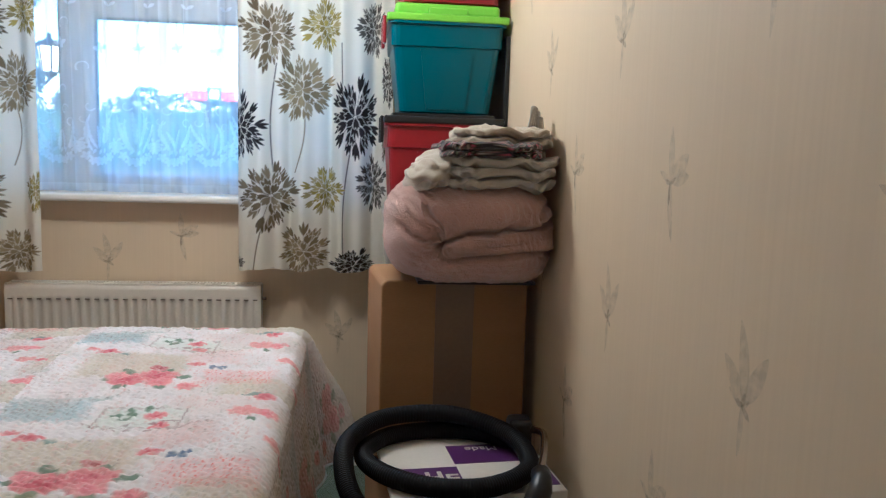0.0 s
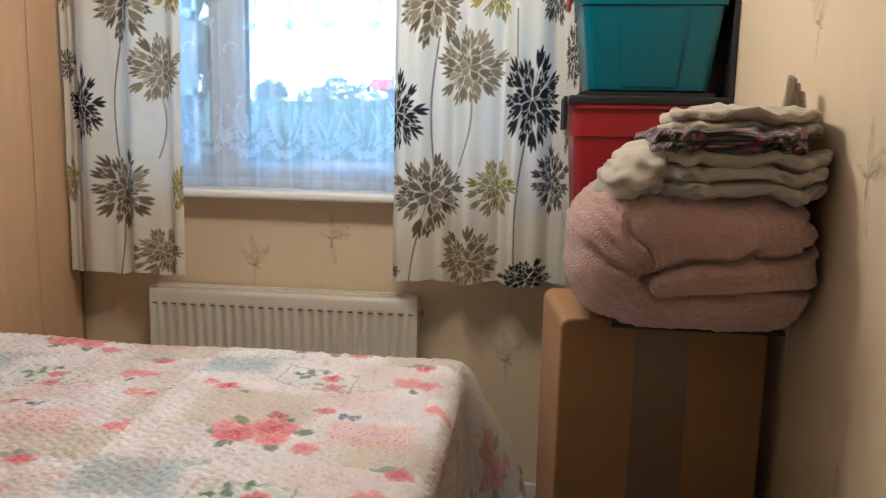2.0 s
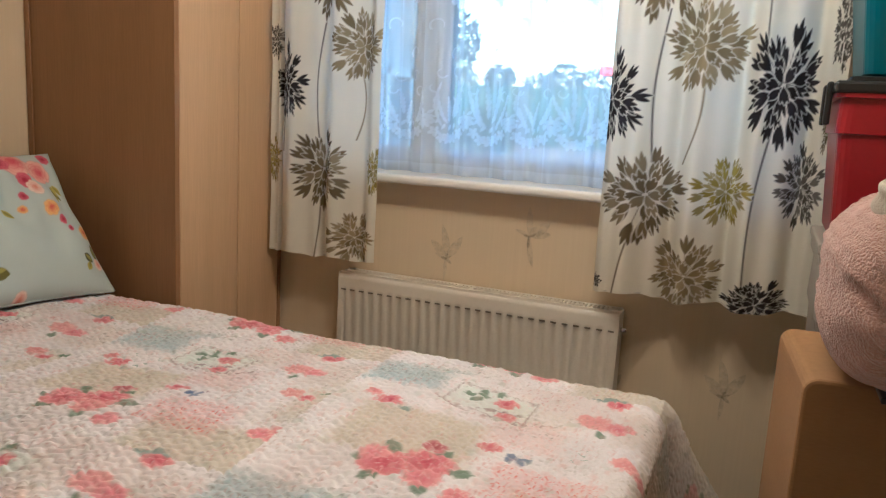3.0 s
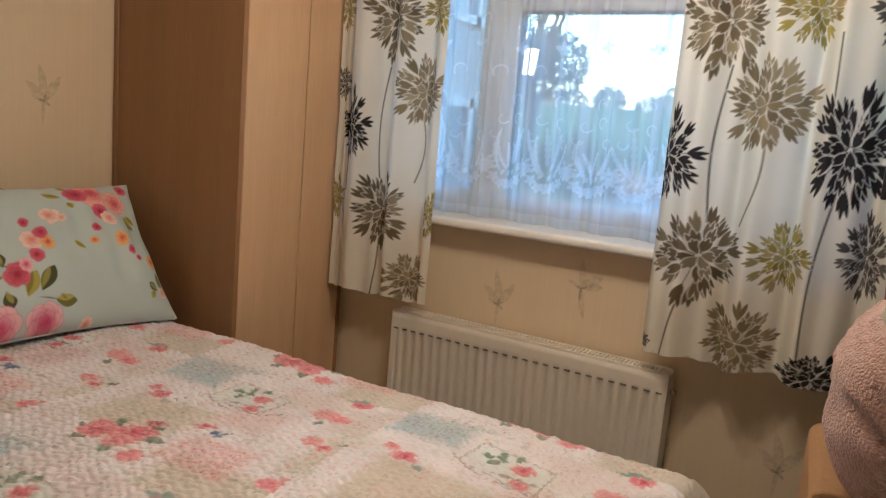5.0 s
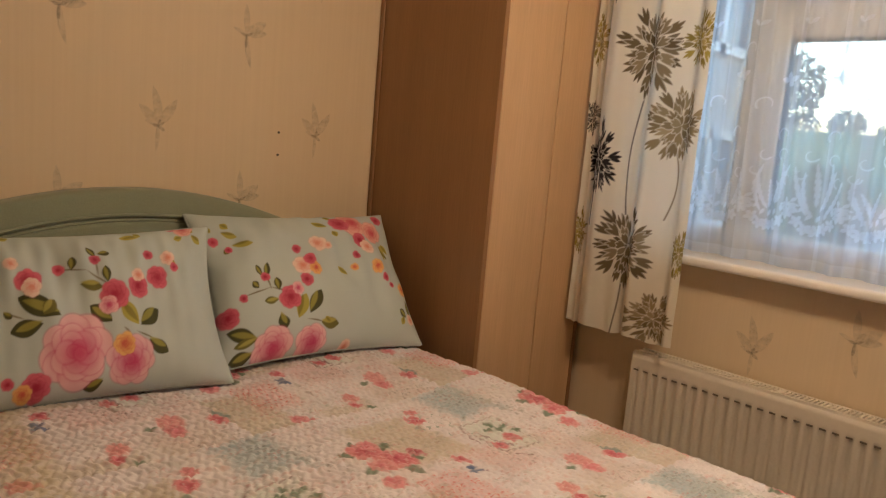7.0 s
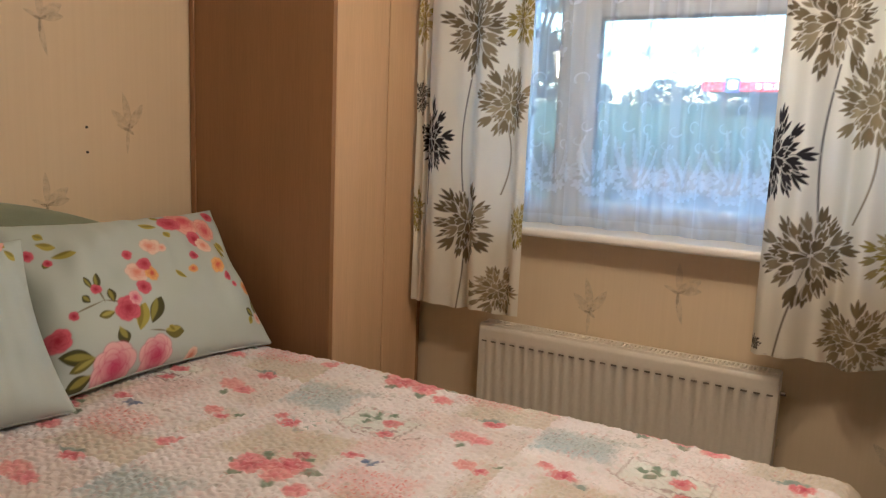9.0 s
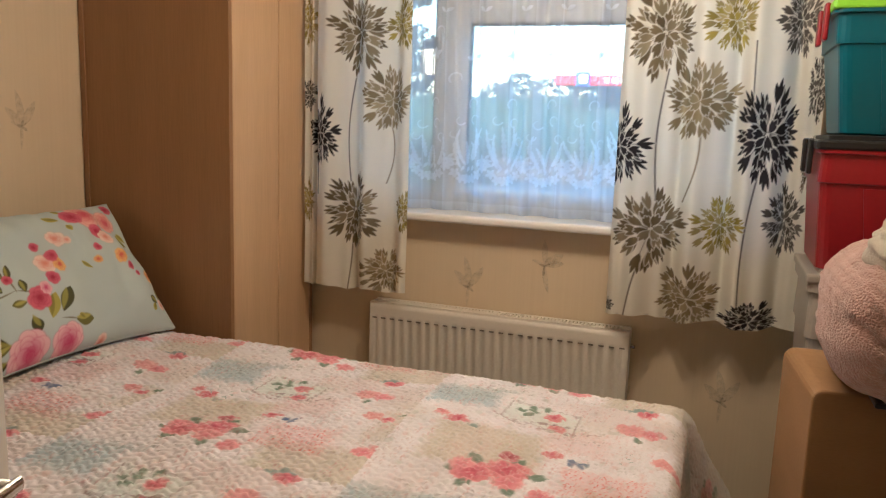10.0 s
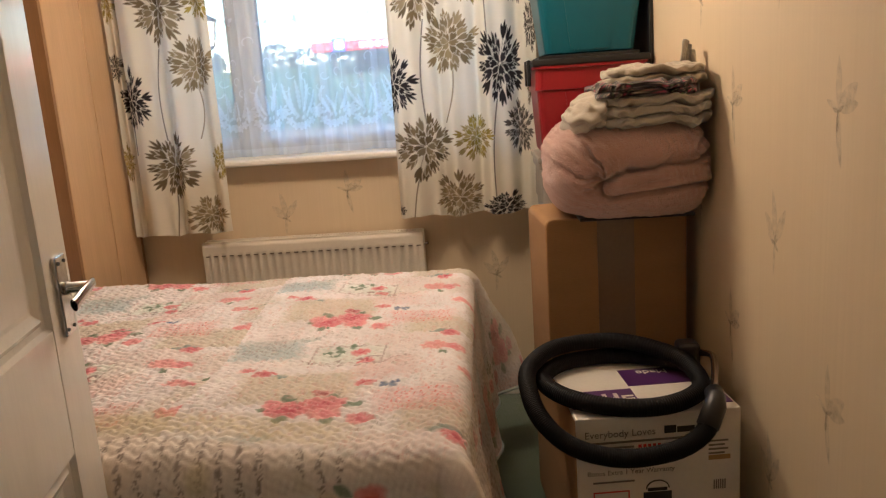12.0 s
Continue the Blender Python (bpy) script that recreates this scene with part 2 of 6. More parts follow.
def sweep(points, radius, sides=12):
    """Rings of a tube along points; radius may vary along it."""
    p = np.array(points, float)
    r = np.broadcast_to(np.asarray(radius, float), (len(p),))
    d = np.gradient(p, axis=0)
    d /= np.linalg.norm(d, axis=1, keepdims=True) + 1e-9
    up = np.array([0.0, 0.0, 1.0])
    a = np.cross(d, up)
    a[np.linalg.norm(a, axis=1) < 1e-4] = (1, 0, 0)
    a /= np.linalg.norm(a, axis=1, keepdims=True)
    b = np.cross(d, a)
    th = np.linspace(0, 2 * np.pi, sides, endpoint=False)
    return p[:, None] + r[:, None, None] * (a[:, None] * np.cos(th)[None, :, None] + b[:, None] * np.sin(th)[None, :, None])


def tube(name, points, radius, material, parent=None, sides=12, label=""):
    return grid_mesh(name, sweep(points, radius, sides), material, parent, wrap=True, label=label)


def turned(profile, sides=24):
    """A lathed solid from (radius, height) pairs, about z."""
    th = np.linspace(0, 2 * np.pi, sides, endpoint=False)
    return np.array([[(r * math.cos(t), r * math.sin(t), z) for t in th] for r, z in profile])


def waves(x, y, seed, size):
    """Smooth uneven field of about -1 to 1 over arrays, from a few sines."""
    rng = np.random.default_rng(seed)
    out = np.zeros(np.broadcast(x, y).shape)
    for k in range(7):
        a, f, p = rng.uniform(0, 2 * np.pi), rng.uniform(0.6, 1.9) / size, rng.uniform(0, 2 * np.pi)
        out = out + np.sin(2 * np.pi * f * (x * math.cos(a) + y * math.sin(a)) + p)
    return out / 4.0


# ---- room ----
XE, XW, YN, YS, ZC = 0.531, -2.13, 3.065, 0.23, 2.36
structure("floor", blocks([(XW - 0.12, XE + 0.12, YS - 0.1, YN + 0.05, -0.08, 0.0), (-1.05, 0.95, -1.6, YS - 0.1, -0.08, 0.0)]), carpet_mat,
          "dark green cut-pile carpet on the bedroom floor", "floor")
structure("ceiling", blocks([(XW - 0.12, XE + 0.12, YS - 0.1, YN + 0.3, ZC, ZC + 0.1), (-1.05, 0.95, -1.6, YS - 0.1, ZC, ZC + 0.1)]), plaster,
          "plain white plastered ceiling over the bedroom", "ceiling")
OX0, OX1, OZ0, OZ1 = -1.42, 0.12, 1.075, 2.06
wall_north = structure("wall_north", blocks([(XW - 0.12, OX0, YN, YN + 0.28, 0, ZC), (OX1, XE + 0.12, YN, YN + 0.28, 0, ZC),
                       (OX0, OX1, YN, YN + 0.28, 0, OZ0), (OX0, OX1, YN, YN + 0.28, OZ1, ZC)]), paper_x,
                       "cream wallpapered window wall with pale sprigs", "wall")
wall_east = structure("wall_east", block(XE, XE + 0.12, YS, YN, 0, ZC), paper_y, "cream wallpapered side wall with sage sprigs", "wall")
wall_west = structure("wall_west", block(XW - 0.12, XW, YS, YN, 0, ZC), paper_y, "cream wallpapered wall behind the headboard", "wall")
DX0, DX1 = -0.60, 0.215
structure("wall_south", blocks([(XW - 0.12, DX0 - 0.03, YS - 0.1, YS, 0, ZC), (DX1 + 0.03, XE + 0.12, YS - 0.1, YS, 0, ZC), (DX0 - 0.03, DX1 + 0.03, YS - 0.1, YS, 2.03, ZC)]),
          paper_x, "cream wallpapered wall with the doorway", "wall")
structure("door_frame", blocks([(DX0 - 0.03, DX0, YS - 0.105, YS + 0.005, 0, 2.03), (DX1, DX1 + 0.03, YS - 0.105, YS + 0.005, 0, 2.03), (DX0, DX1, YS - 0.105, YS + 0.005, 2.0, 2.03)]),
          gloss_white, "white gloss painted door lining", "door frame")
structure("hall_walls", blocks([(-1.05, -0.95, -1.6, YS - 0.1, 0, ZC), (0.85, 0.95, -1.6, YS - 0.1, 0, ZC), (-0.95, 0.85, -1.6, -1.5, 0, ZC)]), plaster,
          "plain pale walls of the hallway behind the door", "wall")
structure("baseboard", blocks([(XW, XE, YN - 0.018, YN, 0.0, 0.11), (XE - 0.018, XE, YS, YN - 0.02, 0.0, 0.11), (XW, XW + 0.018, YS, YN - 0.02, 0.0, 0.11)], 0.004),
          gloss_white, "white painted skirting board along the walls", "baseboard")


# wallpaper sprigs: blades and a bud, printed on the wall
def blade(bm, x0, z0, angle, length, width, bend=0.0):
    rows = 7
    last = None
    for i in range(rows + 1):
        s = i / rows
        a = radians(angle + bend * s)
        cx, cz = x0 + length * s * math.sin(a), z0 + length * s * math.cos(a)
        w = 1.45 * width * (math.sin(math.pi * min(1, s * 0.9 + 0.08)) ** 0.8) / 2
        nx, nz = math.cos(a) * w, -math.sin(a) * w
        pair = (bm.verts.new((cx - nx, 0, cz - nz)), bm.verts.new((cx + nx, 0, cz + nz)))
        if last:
            bm.faces.new((last[0], last[1], pair[1], pair[0]))
        last = pair


def sprig(kind, seed):
    r = random.Random(seed)
    leaf, stem = bmesh.new(), bmesh.new()
    if kind == "fan":
        for a, ln, w in ((-40, 0.075, 0.019), (2, 0.105, 0.018), (48, 0.085, 0.021), (-72, 0.035, 0.010), (176, 0.075, 0.009)):
            blade(leaf, 0, 0, a + r.uniform(-5, 5), ln * r.uniform(0.9, 1.1), w, r.uniform(-14, 14))
        for a, ln in ((70, 0.02), (120, 0.026), (-90, 0.018), (20, 0.02)):
            blade(stem, 0, -0.004, a + r.uniform(-15, 15), ln, 0.007)
    else:
        for a, ln, w in ((2, 0.085, 0.015), (178, 0.100, 0.013), (66, 0.070, 0.024), (86, 0.062, 0.018), (48, 0.055, 0.016), (-78, 0.045, 0.009)):
            blade(leaf, 0, 0, a + r.uniform(-4, 4), ln * r.uniform(0.9, 1.1), w, r.uniform(-10, 10))
        for a, ln in ((182, 0.045), (60, 0.022), (-80, 0.02)):
            blade(stem, 0, -0.006, a + r.uniform(-10, 10), ln, 0.006)
    return leaf, stem


SPRIGS = {k: [mesh_object("sprig_leaves", sprig(k, 3)[0], ink_leaf).data, mesh_object("sprig_stem", sprig(k, 3)[1], ink_stem).data] for k in ("fan", "bud")}
for o in [o for o in scene.objects if o.name.startswith("sprig_")]:
    bpy.data.objects.remove(o)


def lay_sprigs(wall, spots, m_of):
    for kind, a, z in spots:
        leaf = new("wallpaper_sprig", SPRIGS[kind][0])
        leaf.parent, leaf.matrix_basis = wall, m_of(a, z)
        stem = new("sprig_stem", SPRIGS[kind][1])
        stem.parent = leaf
        stem.location = (0, -0.0006, 0)


def rows_of(start_fan, start_bud, z_fan, z_bud, lo, hi, step=0.54, rise=0.54):
    """Fans and buds in alternate staggered rows."""
    out = []
    for kind, s, z0 in (("fan", start_fan, z_fan), ("bud", start_bud, z_bud)):
        for k in range(-4, 5):
            for j in range(-2, 4):
                a, z = s + k * step, z0 + j * rise
                if lo < a < hi and 0.3 < z < 2.2:
                    out.append((kind, a, z))
    return out


lay_sprigs(wall_east, rows_of(0.93, 1.205, 0.975, 1.255, 0.3, 2.4), lambda a, z: Matrix.Translation((XE - 0.001, a, z)) @ pose(0, 0, 0, 0, 0, -90))
lay_sprigs(wall_west, rows_of(1.75, 2.015, 1.365, 1.655, 0.3, 2.45, 0.53, 0.50), lambda a, z: Matrix.Translation((XW + 0.001, a, z)) @ pose(0, 0, 0, 0, 0, 90))
lay_sprigs(wall_north, [("fan", -0.918, 0.84), ("bud", -0.643, 0.945), ("fan", -0.033, 0.545), ("fan", -0.378, 0.48)],
           lambda a, z: pose(a, YN - 0.001, z))
for z in (1.366, 1.295):
    bm = bmesh.new()
    bmesh.ops.create_cone(bm, cap_ends=True, segments=8, radius1=0.004, radius2=0.004, depth=0.003)
    bmesh.ops.transform(bm, matrix=pose(XW + 0.002, 2.142, z, 0, 90, 0), verts=bm.verts)
    part("screw_hole", bm, slot_mat, wall_west, "dark screw hole")

# ---- window ----
window = tagged(new("window_1"), "white plastic framed window with a side casement and fanlight", "window", kind="structure")
FY0, FY1 = 3.185, 3.25
part("window_frame", blocks([(OX0, OX1, FY0, FY1, OZ0, 1.16), (OX0, OX1, FY0, FY1, 2.0, OZ1), (OX0, OX0 + 0.06, FY0, FY1, 1.16, 2.0), (OX1 - 0.06, OX1, FY0, FY1, 1.16, 2.0),
     (-1.098, -1.000, FY0, FY1, 1.16, 2.0), (-0.30, -0.235, FY0, FY1, 1.16, 2.0), (-1.000, -0.30, FY0, FY1, 1.785, 1.875)], 0.005), upvc, window)
for x0, x1, z0, z1 in ((-1.36, -1.098, 1.16, 2.0), (-1.000, -0.30, 1.16, 1.785), (-1.000, -0.30, 1.875, 2.0), (-0.235, 0.06, 1.16, 2.0)):
    sash = part("sash", blocks([(x0, x1, FY0 - 0.012, FY0 + 0.03, z0, z0 + 0.022), (x0, x1, FY0 - 0.012, FY0 + 0.03, z1 - 0.012, z1), (x0, x0 + 0.014, FY0 - 0.012, FY0 + 0.03, z0 + 0.022, z1 - 0.012),
                (x1 - 0.014, x1, FY0 - 0.012, FY0 + 0.03, z0 + 0.022, z1 - 0.012)], 0.003), upvc, window)
    part("gasket", blocks([(x0 + 0.014, x1 - 0.014, FY0 - 0.002, FY0 + 0.02, z1 - 0.02, z1 - 0.012), (x0 + 0.014, x0 + 0.021, FY0 - 0.002, FY0 + 0.02, z0 + 0.022, z1 - 0.02),
         (x1 - 0.021, x1 - 0.014, FY0 - 0.002, FY0 + 0.02, z0 + 0.022, z1 - 0.02)]), gasket, sash, "black rubber gasket")
    pane = part("pane", block(x0 + 0.02, x1 - 0.02, FY0 + 0.004, FY0 + 0.010, z0 + 0.022, z1 - 0.016), glass, sash)
    pane.visible_shadow = False
for x in (-0.955, -0.40):
    part("latch", block(x, x + 0.03, FY0 - 0.03, FY0 - 0.013, 1.165, 1.176, 0.002), slot_mat, window, "small dark latch")
part("stay_handle", block(-1.02, -0.99, FY0 - 0.035, FY0 - 0.001, 1.87, 1.90, 0.004), chrome, window, "small metal casement handle")
part("window_sill", block(OX0 - 0.03, OX1 + 0.03, 2.978, FY0 - 0.001, 1.073, 1.102, 0.012, 4), sill_mat, window, "white painted window board with rounded nose", smooth=False)

# ---- radiator ----
radiator = thing("radiator", "cream enamelled fluted panel radiator below the window", "radiator")
RX0, RX1, RZ0, RZ1, RF, RB = -1.262, -0.334, 0.19, 0.761, 2.975, 3.045
part("back_panel", block(RX0, RX1, RF + 0.012, RB, RZ0, RZ1 - 0.004, 0.004), radiator_mat, radiator)
xs = np.linspace(RX0, RX1, 27 * 10 + 1)
zs = np.concatenate([[RZ0, RZ0 + 0.03], np.linspace(RZ0 + 0.045, RZ1 - 0.058, 4), np.linspace(RZ1 - 0.05, RZ1, 6)])
gx, gz = np.meshgrid(xs, zs)
flute = np.clip(np.sin((gx - RX0) / (RX1 - RX0) * 27 * 2 * np.pi - np.pi / 2) * 1.6, -1, 1) * 0.5 + 0.5
on = ((gz > RZ0 + 0.04) & (gz < RZ1 - 0.052) & (gx > RX0 + 0.02) & (gx < RX1 - 0.02)).astype(float)
gy = RF + 0.0044 * flute * on + 0.010 * np.clip((gz - RZ1 + 0.012) / 0.012, 0, 1) ** 2
grid_mesh("front_panel", np.stack([gx, gy, gz], -1), radiator_mat, radiator)
# Dark dashes stand in for the shade at the top of each flute.
for k in range(27):
    x = RX0 + (k + 0.5) * (RX1 - RX0) / 27
    part("flute_shade_dash", block(x - 0.0085, x + 0.0085, RF - 0.0005, RF + 0.004, RZ1 - 0.058, RZ1 - 0.053), flute_shadow, radiator)
part("top_grille", blocks([(RX0, RX1, RF + 0.006, RF + 0.016, RZ1 - 0.006, RZ1 + 0.004), (RX0, RX1, RB - 0.012, RB, RZ1 - 0.006, RZ1 + 0.004), (-0.80, -0.79, RF + 0.016, RB - 0.012, RZ1 - 0.004, RZ1 + 0.005)]
     + [(RX0 + 0.004 + 0.0125 * k, RX0 + 0.010 + 0.0125 * k, RF + 0.016, RB - 0.012, RZ1 - 0.004, RZ1 + 0.003) for k in range(72)]), radiator_mat, radiator)
for sx in (RX0 - 0.004, RX1):
    part("side_cover", block(sx, sx + 0.004, RF + 0.002, RB, RZ0, RZ1, 0.001), radiator_mat, radiator)
part("bleed_valve", block(RX1 + 0.004, RX1 + 0.022, RF + 0.03, RF + 0.042, RZ1 - 0.06, RZ1 - 0.048, 0.003), chrome, radiator, "small metal bleed valve")
for sx in (RX0 + 0.15, RX1 - 0.18):
    part("wall_bracket", block(sx, sx + 0.03, RB, YN, 0.3, 0.7), radiator_mat, radiator)

# ---- wardrobe ----
wardrobe = thing("wardrobe", "tall beech-effect wardrobe between the bed and the window wall", "wardrobe")
WX0, WX1, WY0, WY1, WZ = XW + 0.012, -1.545, 2.522, 3.045, 2.28
part("side_panel", block(WX0, WX1, WY0, WY0 + 0.018, 0, WZ, 0.001), ward_side, wardrobe, "wood-effect end panel, its shade put into a darker colour")
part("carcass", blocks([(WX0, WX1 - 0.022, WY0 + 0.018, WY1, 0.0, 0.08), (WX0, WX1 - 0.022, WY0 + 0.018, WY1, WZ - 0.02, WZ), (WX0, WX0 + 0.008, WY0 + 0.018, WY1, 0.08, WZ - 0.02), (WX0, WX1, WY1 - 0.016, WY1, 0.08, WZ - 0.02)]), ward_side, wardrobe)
for y0, y1 in ((WY0 + 0.020, 2.803), (2.808, WY1 - 0.018)):
    part("door", block(WX1 - 0.018, WX1, y0, y1, 0.085, WZ - 0.005, 0.003), ward_front, wardrobe, "wood-effect door, coloured paler as the lit side")
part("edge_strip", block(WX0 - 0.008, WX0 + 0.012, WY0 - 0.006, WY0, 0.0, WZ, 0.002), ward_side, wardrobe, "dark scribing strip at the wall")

# ---- open door ----
door = tagged(new("door_1"), "white gloss panelled door standing open with chrome lever handle", "door", kind="structure")
door.matrix_basis = pose(-0.556, 0.25, 0.0, 0, 0, 101.7)
DW, DT = 0.765, 0.035          # the leaf runs along its own +x, its room face is at -y
part("stile", block(0.0, 0.105, 0, DT, 0.008, 1.99, 0.002), gloss_white, door)
part("stile", block(DW - 0.105, DW, 0, DT, 0.008, 1.99, 0.002), gloss_white, door)
for z0, z1 in ((0.008, 0.20), (0.84, 1.03), (1.88, 1.99)):
    part("rail", block(0.105, DW - 0.105, 0.0005, DT - 0.0005, z0, z1, 0.001), gloss_white, door)
part("muntin", blocks([(DW / 2 - 0.05, DW / 2 + 0.05, 0.0005, DT - 0.0005, 0.20, 0.84), (DW / 2 - 0.05, DW / 2 + 0.05, 0.0005, DT - 0.0005, 1.03, 1.88)], 0.001), gloss_white, door)


def door_panel(x0, x1, z0, z1):
    bm = bmesh.new()
    rings = []
    for inset, deep in ((0.0, 0.001), (0.004, 0.009), (0.012, 0.011), (0.020, 0.006), (0.034, 0.013), (0.040, 0.014)):
        rings.append([bm.verts.new(v) for v in ((x0 + inset, deep, z0 + inset), (x1 - inset, deep, z0 + inset), (x1 - inset, deep, z1 - inset), (x0 + inset, deep, z1 - inset))])
    for a, b in zip(rings, rings[1:]):
        for k in range(4):
            bm.faces.new((a[k], a[(k + 1) % 4], b[(k + 1) % 4], b[k]))
    bm.faces.new(rings[-1])
    bmesh.ops.recalc_face_normals(bm, faces=bm.faces)
    me = bpy.data.meshes.new("p")
    block(x0, x1, 0.018, DT - 0.008, z0, z1).to_mesh(me)
    bm.from_mesh(me)
    return bm


for x0, x1 in ((0.105, DW / 2 - 0.05), (DW / 2 + 0.05, DW - 0.105)):
    for z0, z1 in ((0.20, 0.84), (1.03, 1.88)):
        part("panel", door_panel(x0, x1, z0, z1), gloss_white, door)
handle = part("handle_plate", block(DW - 0.072, DW - 0.030, -0.007, 0.0, 1.008, 1.128, 0.002), chrome, door, "chrome latch plate")
HX, HZ = DW - 0.050, 1.078
p_boss = turned([(0.0, 0.0), (0.0105, 0.0), (0.0105, 0.006), (0.0085, 0.008), (0.0085, 0.036), (0.0, 0.037)])
boss = grid_mesh("spindle", np.stack([p_boss[..., 0] + HX, -0.007 - p_boss[..., 2], p_boss[..., 1] + HZ], -1), chrome, handle, wrap=True)
lever = [(HX + 0.006 - 0.080 * s, -0.046 + 0.010 * s * s, HZ + 0.004 - 0.004 * s - 0.010 * s * s) for s in np.linspace(0, 1, 14)]
lp = sweep(lever, 0.0075 + 0.0025 * np.linspace(0, 1, 14), 10)
lp[..., 1] = -0.044 + (lp[..., 1] + 0.044) * 0.55
grid_mesh("lever", lp, chrome, handle, wrap=True, label="polished lever")
for sx, sz in ((0.008, 0.010), (0.034, 0.010), (0.008, 0.110), (0.034, 0.110)):
    bm = bmesh.new()
    bmesh.ops.create_cone(bm, cap_ends=True, segments=10, radius1=0.003, radius2=0.0025, depth=0.002)
    bmesh.ops.transform(bm, matrix=pose(DW - 0.072 + sx, -0.008, 1.008 + sz, 90, 0, 0), verts=bm.verts)
    part("screw", bm, slot_mat, handle)
part("latch_edge", block(DW - 0.0005, DW + 0.001, 0.008, 0.028, 1.02, 1.12), chrome, door)

# ---- ceiling light ----
light = thing("ceiling_light", "brushed metal three-arm ceiling light with bare bulbs", "ceiling light")
drop = ZC - LAMP[2]
rose = turned([(0.0, 0.0), (0.06, 0.0), (0.055, -0.02), (0.012, -0.028), (0.008, -0.04), (0.008, -drop + 0.02), (0.022, -drop + 0.01), (0.022, -drop - 0.02), (0.0, -drop - 0.03)])
grid_mesh("ceiling_rose", rose + np.array([LAMP[0], LAMP[1], ZC]), chrome, light, wrap=True)
for bx, by in BULBS:
    tube("arm", [(LAMP[0], LAMP[1], LAMP[2]), (LAMP[0] + bx * 0.5, LAMP[1] + by * 0.5, LAMP[2] - 0.01), (LAMP[0] + bx, LAMP[1] + by, LAMP[2] + 0.005)], 0.006, chrome, light, 8)
    grid_mesh("lampholder", turned([(0.0, 0.0), (0.014, 0.0), (0.016, -0.028), (0.0, -0.028)], 14) + np.array([LAMP[0] + bx, LAMP[1] + by, LAMP[2] + 0.005]), chrome, light, wrap=True)

# ---- printing on cloth ----
def lay(C, mask, colour):
    """Lays ink of one colour over the cloth where mask is 1."""
    k = np.clip(mask, 0, 1)[..., None]
    C[:] = C * (1 - k) + np.array(colour) * k


def soft(d, w):
    """1 inside (d below 0), fading to 0 over w."""
    return np.clip(0.5 - d / w, 0, 1)


def near(u, v, cx, cy, r):
    hit = (np.abs(u - cx) < r) & (np.abs(v - cy) < r)
    if not hit.any():
        return None
    i, j = np.where(hit.any(1))[0], np.where(hit.any(0))[0]
    return slice(i[0], i[-1] + 1), slice(j[0], j[-1] + 1)


def agapanthus(C, u, v, cx, cy, rx, ry, colour, seed):
    """A round head of trumpet florets, each of three pointed fingers, with the cloth showing between."""
    r = random.Random(seed)
    rx, ry = rx * 1.06, ry * 1.04
    box = near(u, v, cx, cy, max(rx, ry) * 1.25)
    if box is None:
        return
    uu, vv, cc = (u[box] - cx) / rx, (v[box] - cy) / ry, C[box]
    pale = tuple(0.55 * c + 0.45 * w for c, w in zip(colour, (0.42, 0.36, 0.23)))
    if max(colour) < 0.08:
        pale = tuple(c * 2.2 for c in colour)
    lay(cc, soft(np.hypot(uu, vv) - 0.50, 0.5) * 0.25, pale)
    for n, reach, ln, jitter in ((15, 1.0, 0.50, 0.16), (12, 0.80, 0.46, 0.2), (9, 0.58, 0.38, 0.25), (6, 0.36, 0.30, 0.3)):
        a0 = r.uniform(0, 6.28)
        for k in range(n):
            a = a0 + k / n * 2 * math.pi + r.uniform(-jitter, jitter)
            top = reach * r.uniform(0.80, 1.10)
            base = top - ln
            bx, by = base * math.cos(a), base * math.sin(a)
            shade = r.uniform(0.72, 1.35)
            ink = tuple((c * 0.7 + p * 0.3) * shade for c, p in zip(colour, pale)) if r.random() < 0.72 else tuple(p * shade for p in pale)
            ca, sa = math.cos(a), math.sin(a)
            along, across = uu * ca + vv * sa, -uu * sa + vv * ca
            lay(cc, soft(np.abs(across) - 0.009, 0.014) * ((along > 0.05) & (along < base + 0.08)) * 0.7, colour)
            spread = r.uniform(0.20, 0.34)
            fingers = [(a + t * spread + r.uniform(-0.06, 0.06), ln * (1.0 if t == 0 else r.uniform(0.74, 0.95))) for t in (-1, 1, 0)]
            for fa, fl in fingers:
                lay(cc, leaf_mask(uu, vv, bx, by, fa, fl * 1.05, 0.066, 0.03) * 0.8, CREAM)
            for fa, fl in fingers:
                lay(cc, leaf_mask(uu, vv, bx, by, fa, fl, r.uniform(0.040, 0.054), 0.022), ink)


def leaf_mask(u, v, cx, cy, angle, length, width, edge):
    """A pointed leaf from (cx, cy), fullest a little past its middle."""
    ca, sa = math.cos(angle), math.sin(angle)
    s, w = ((u - cx) * ca + (v - cy) * sa) / length, -(u - cx) * sa + (v - cy) * ca
    t = np.clip(s, 0, 1)
    return soft(np.abs(w) - width * np.sin(math.pi * t ** 1.15) ** 0.8, edge) * ((s > 0) & (s < 1))


def stem(C, u, v, u0, v0, u1, v1, bow, width, colour):
    """A thin curved stalk."""
    s = np.clip((v - v0) / (v1 - v0), 0, 1)
    mid = u0 + (u1 - u0) * s + bow * np.sin(math.pi * s)
    m = soft(np.abs(u - mid) - width, width * 1.2) * ((v > min(v0, v1)) & (v < max(v0, v1)))
    lay(C, m * 0.9, colour)


BROWN, TAUPE, BLACK, MUSTARD, GREY = (0.105, 0.074, 0.032), (0.23, 0.178, 0.09), (0.009, 0.008, 0.011), (0.30, 0.235, 0.02), (0.060, 0.054, 0.047)
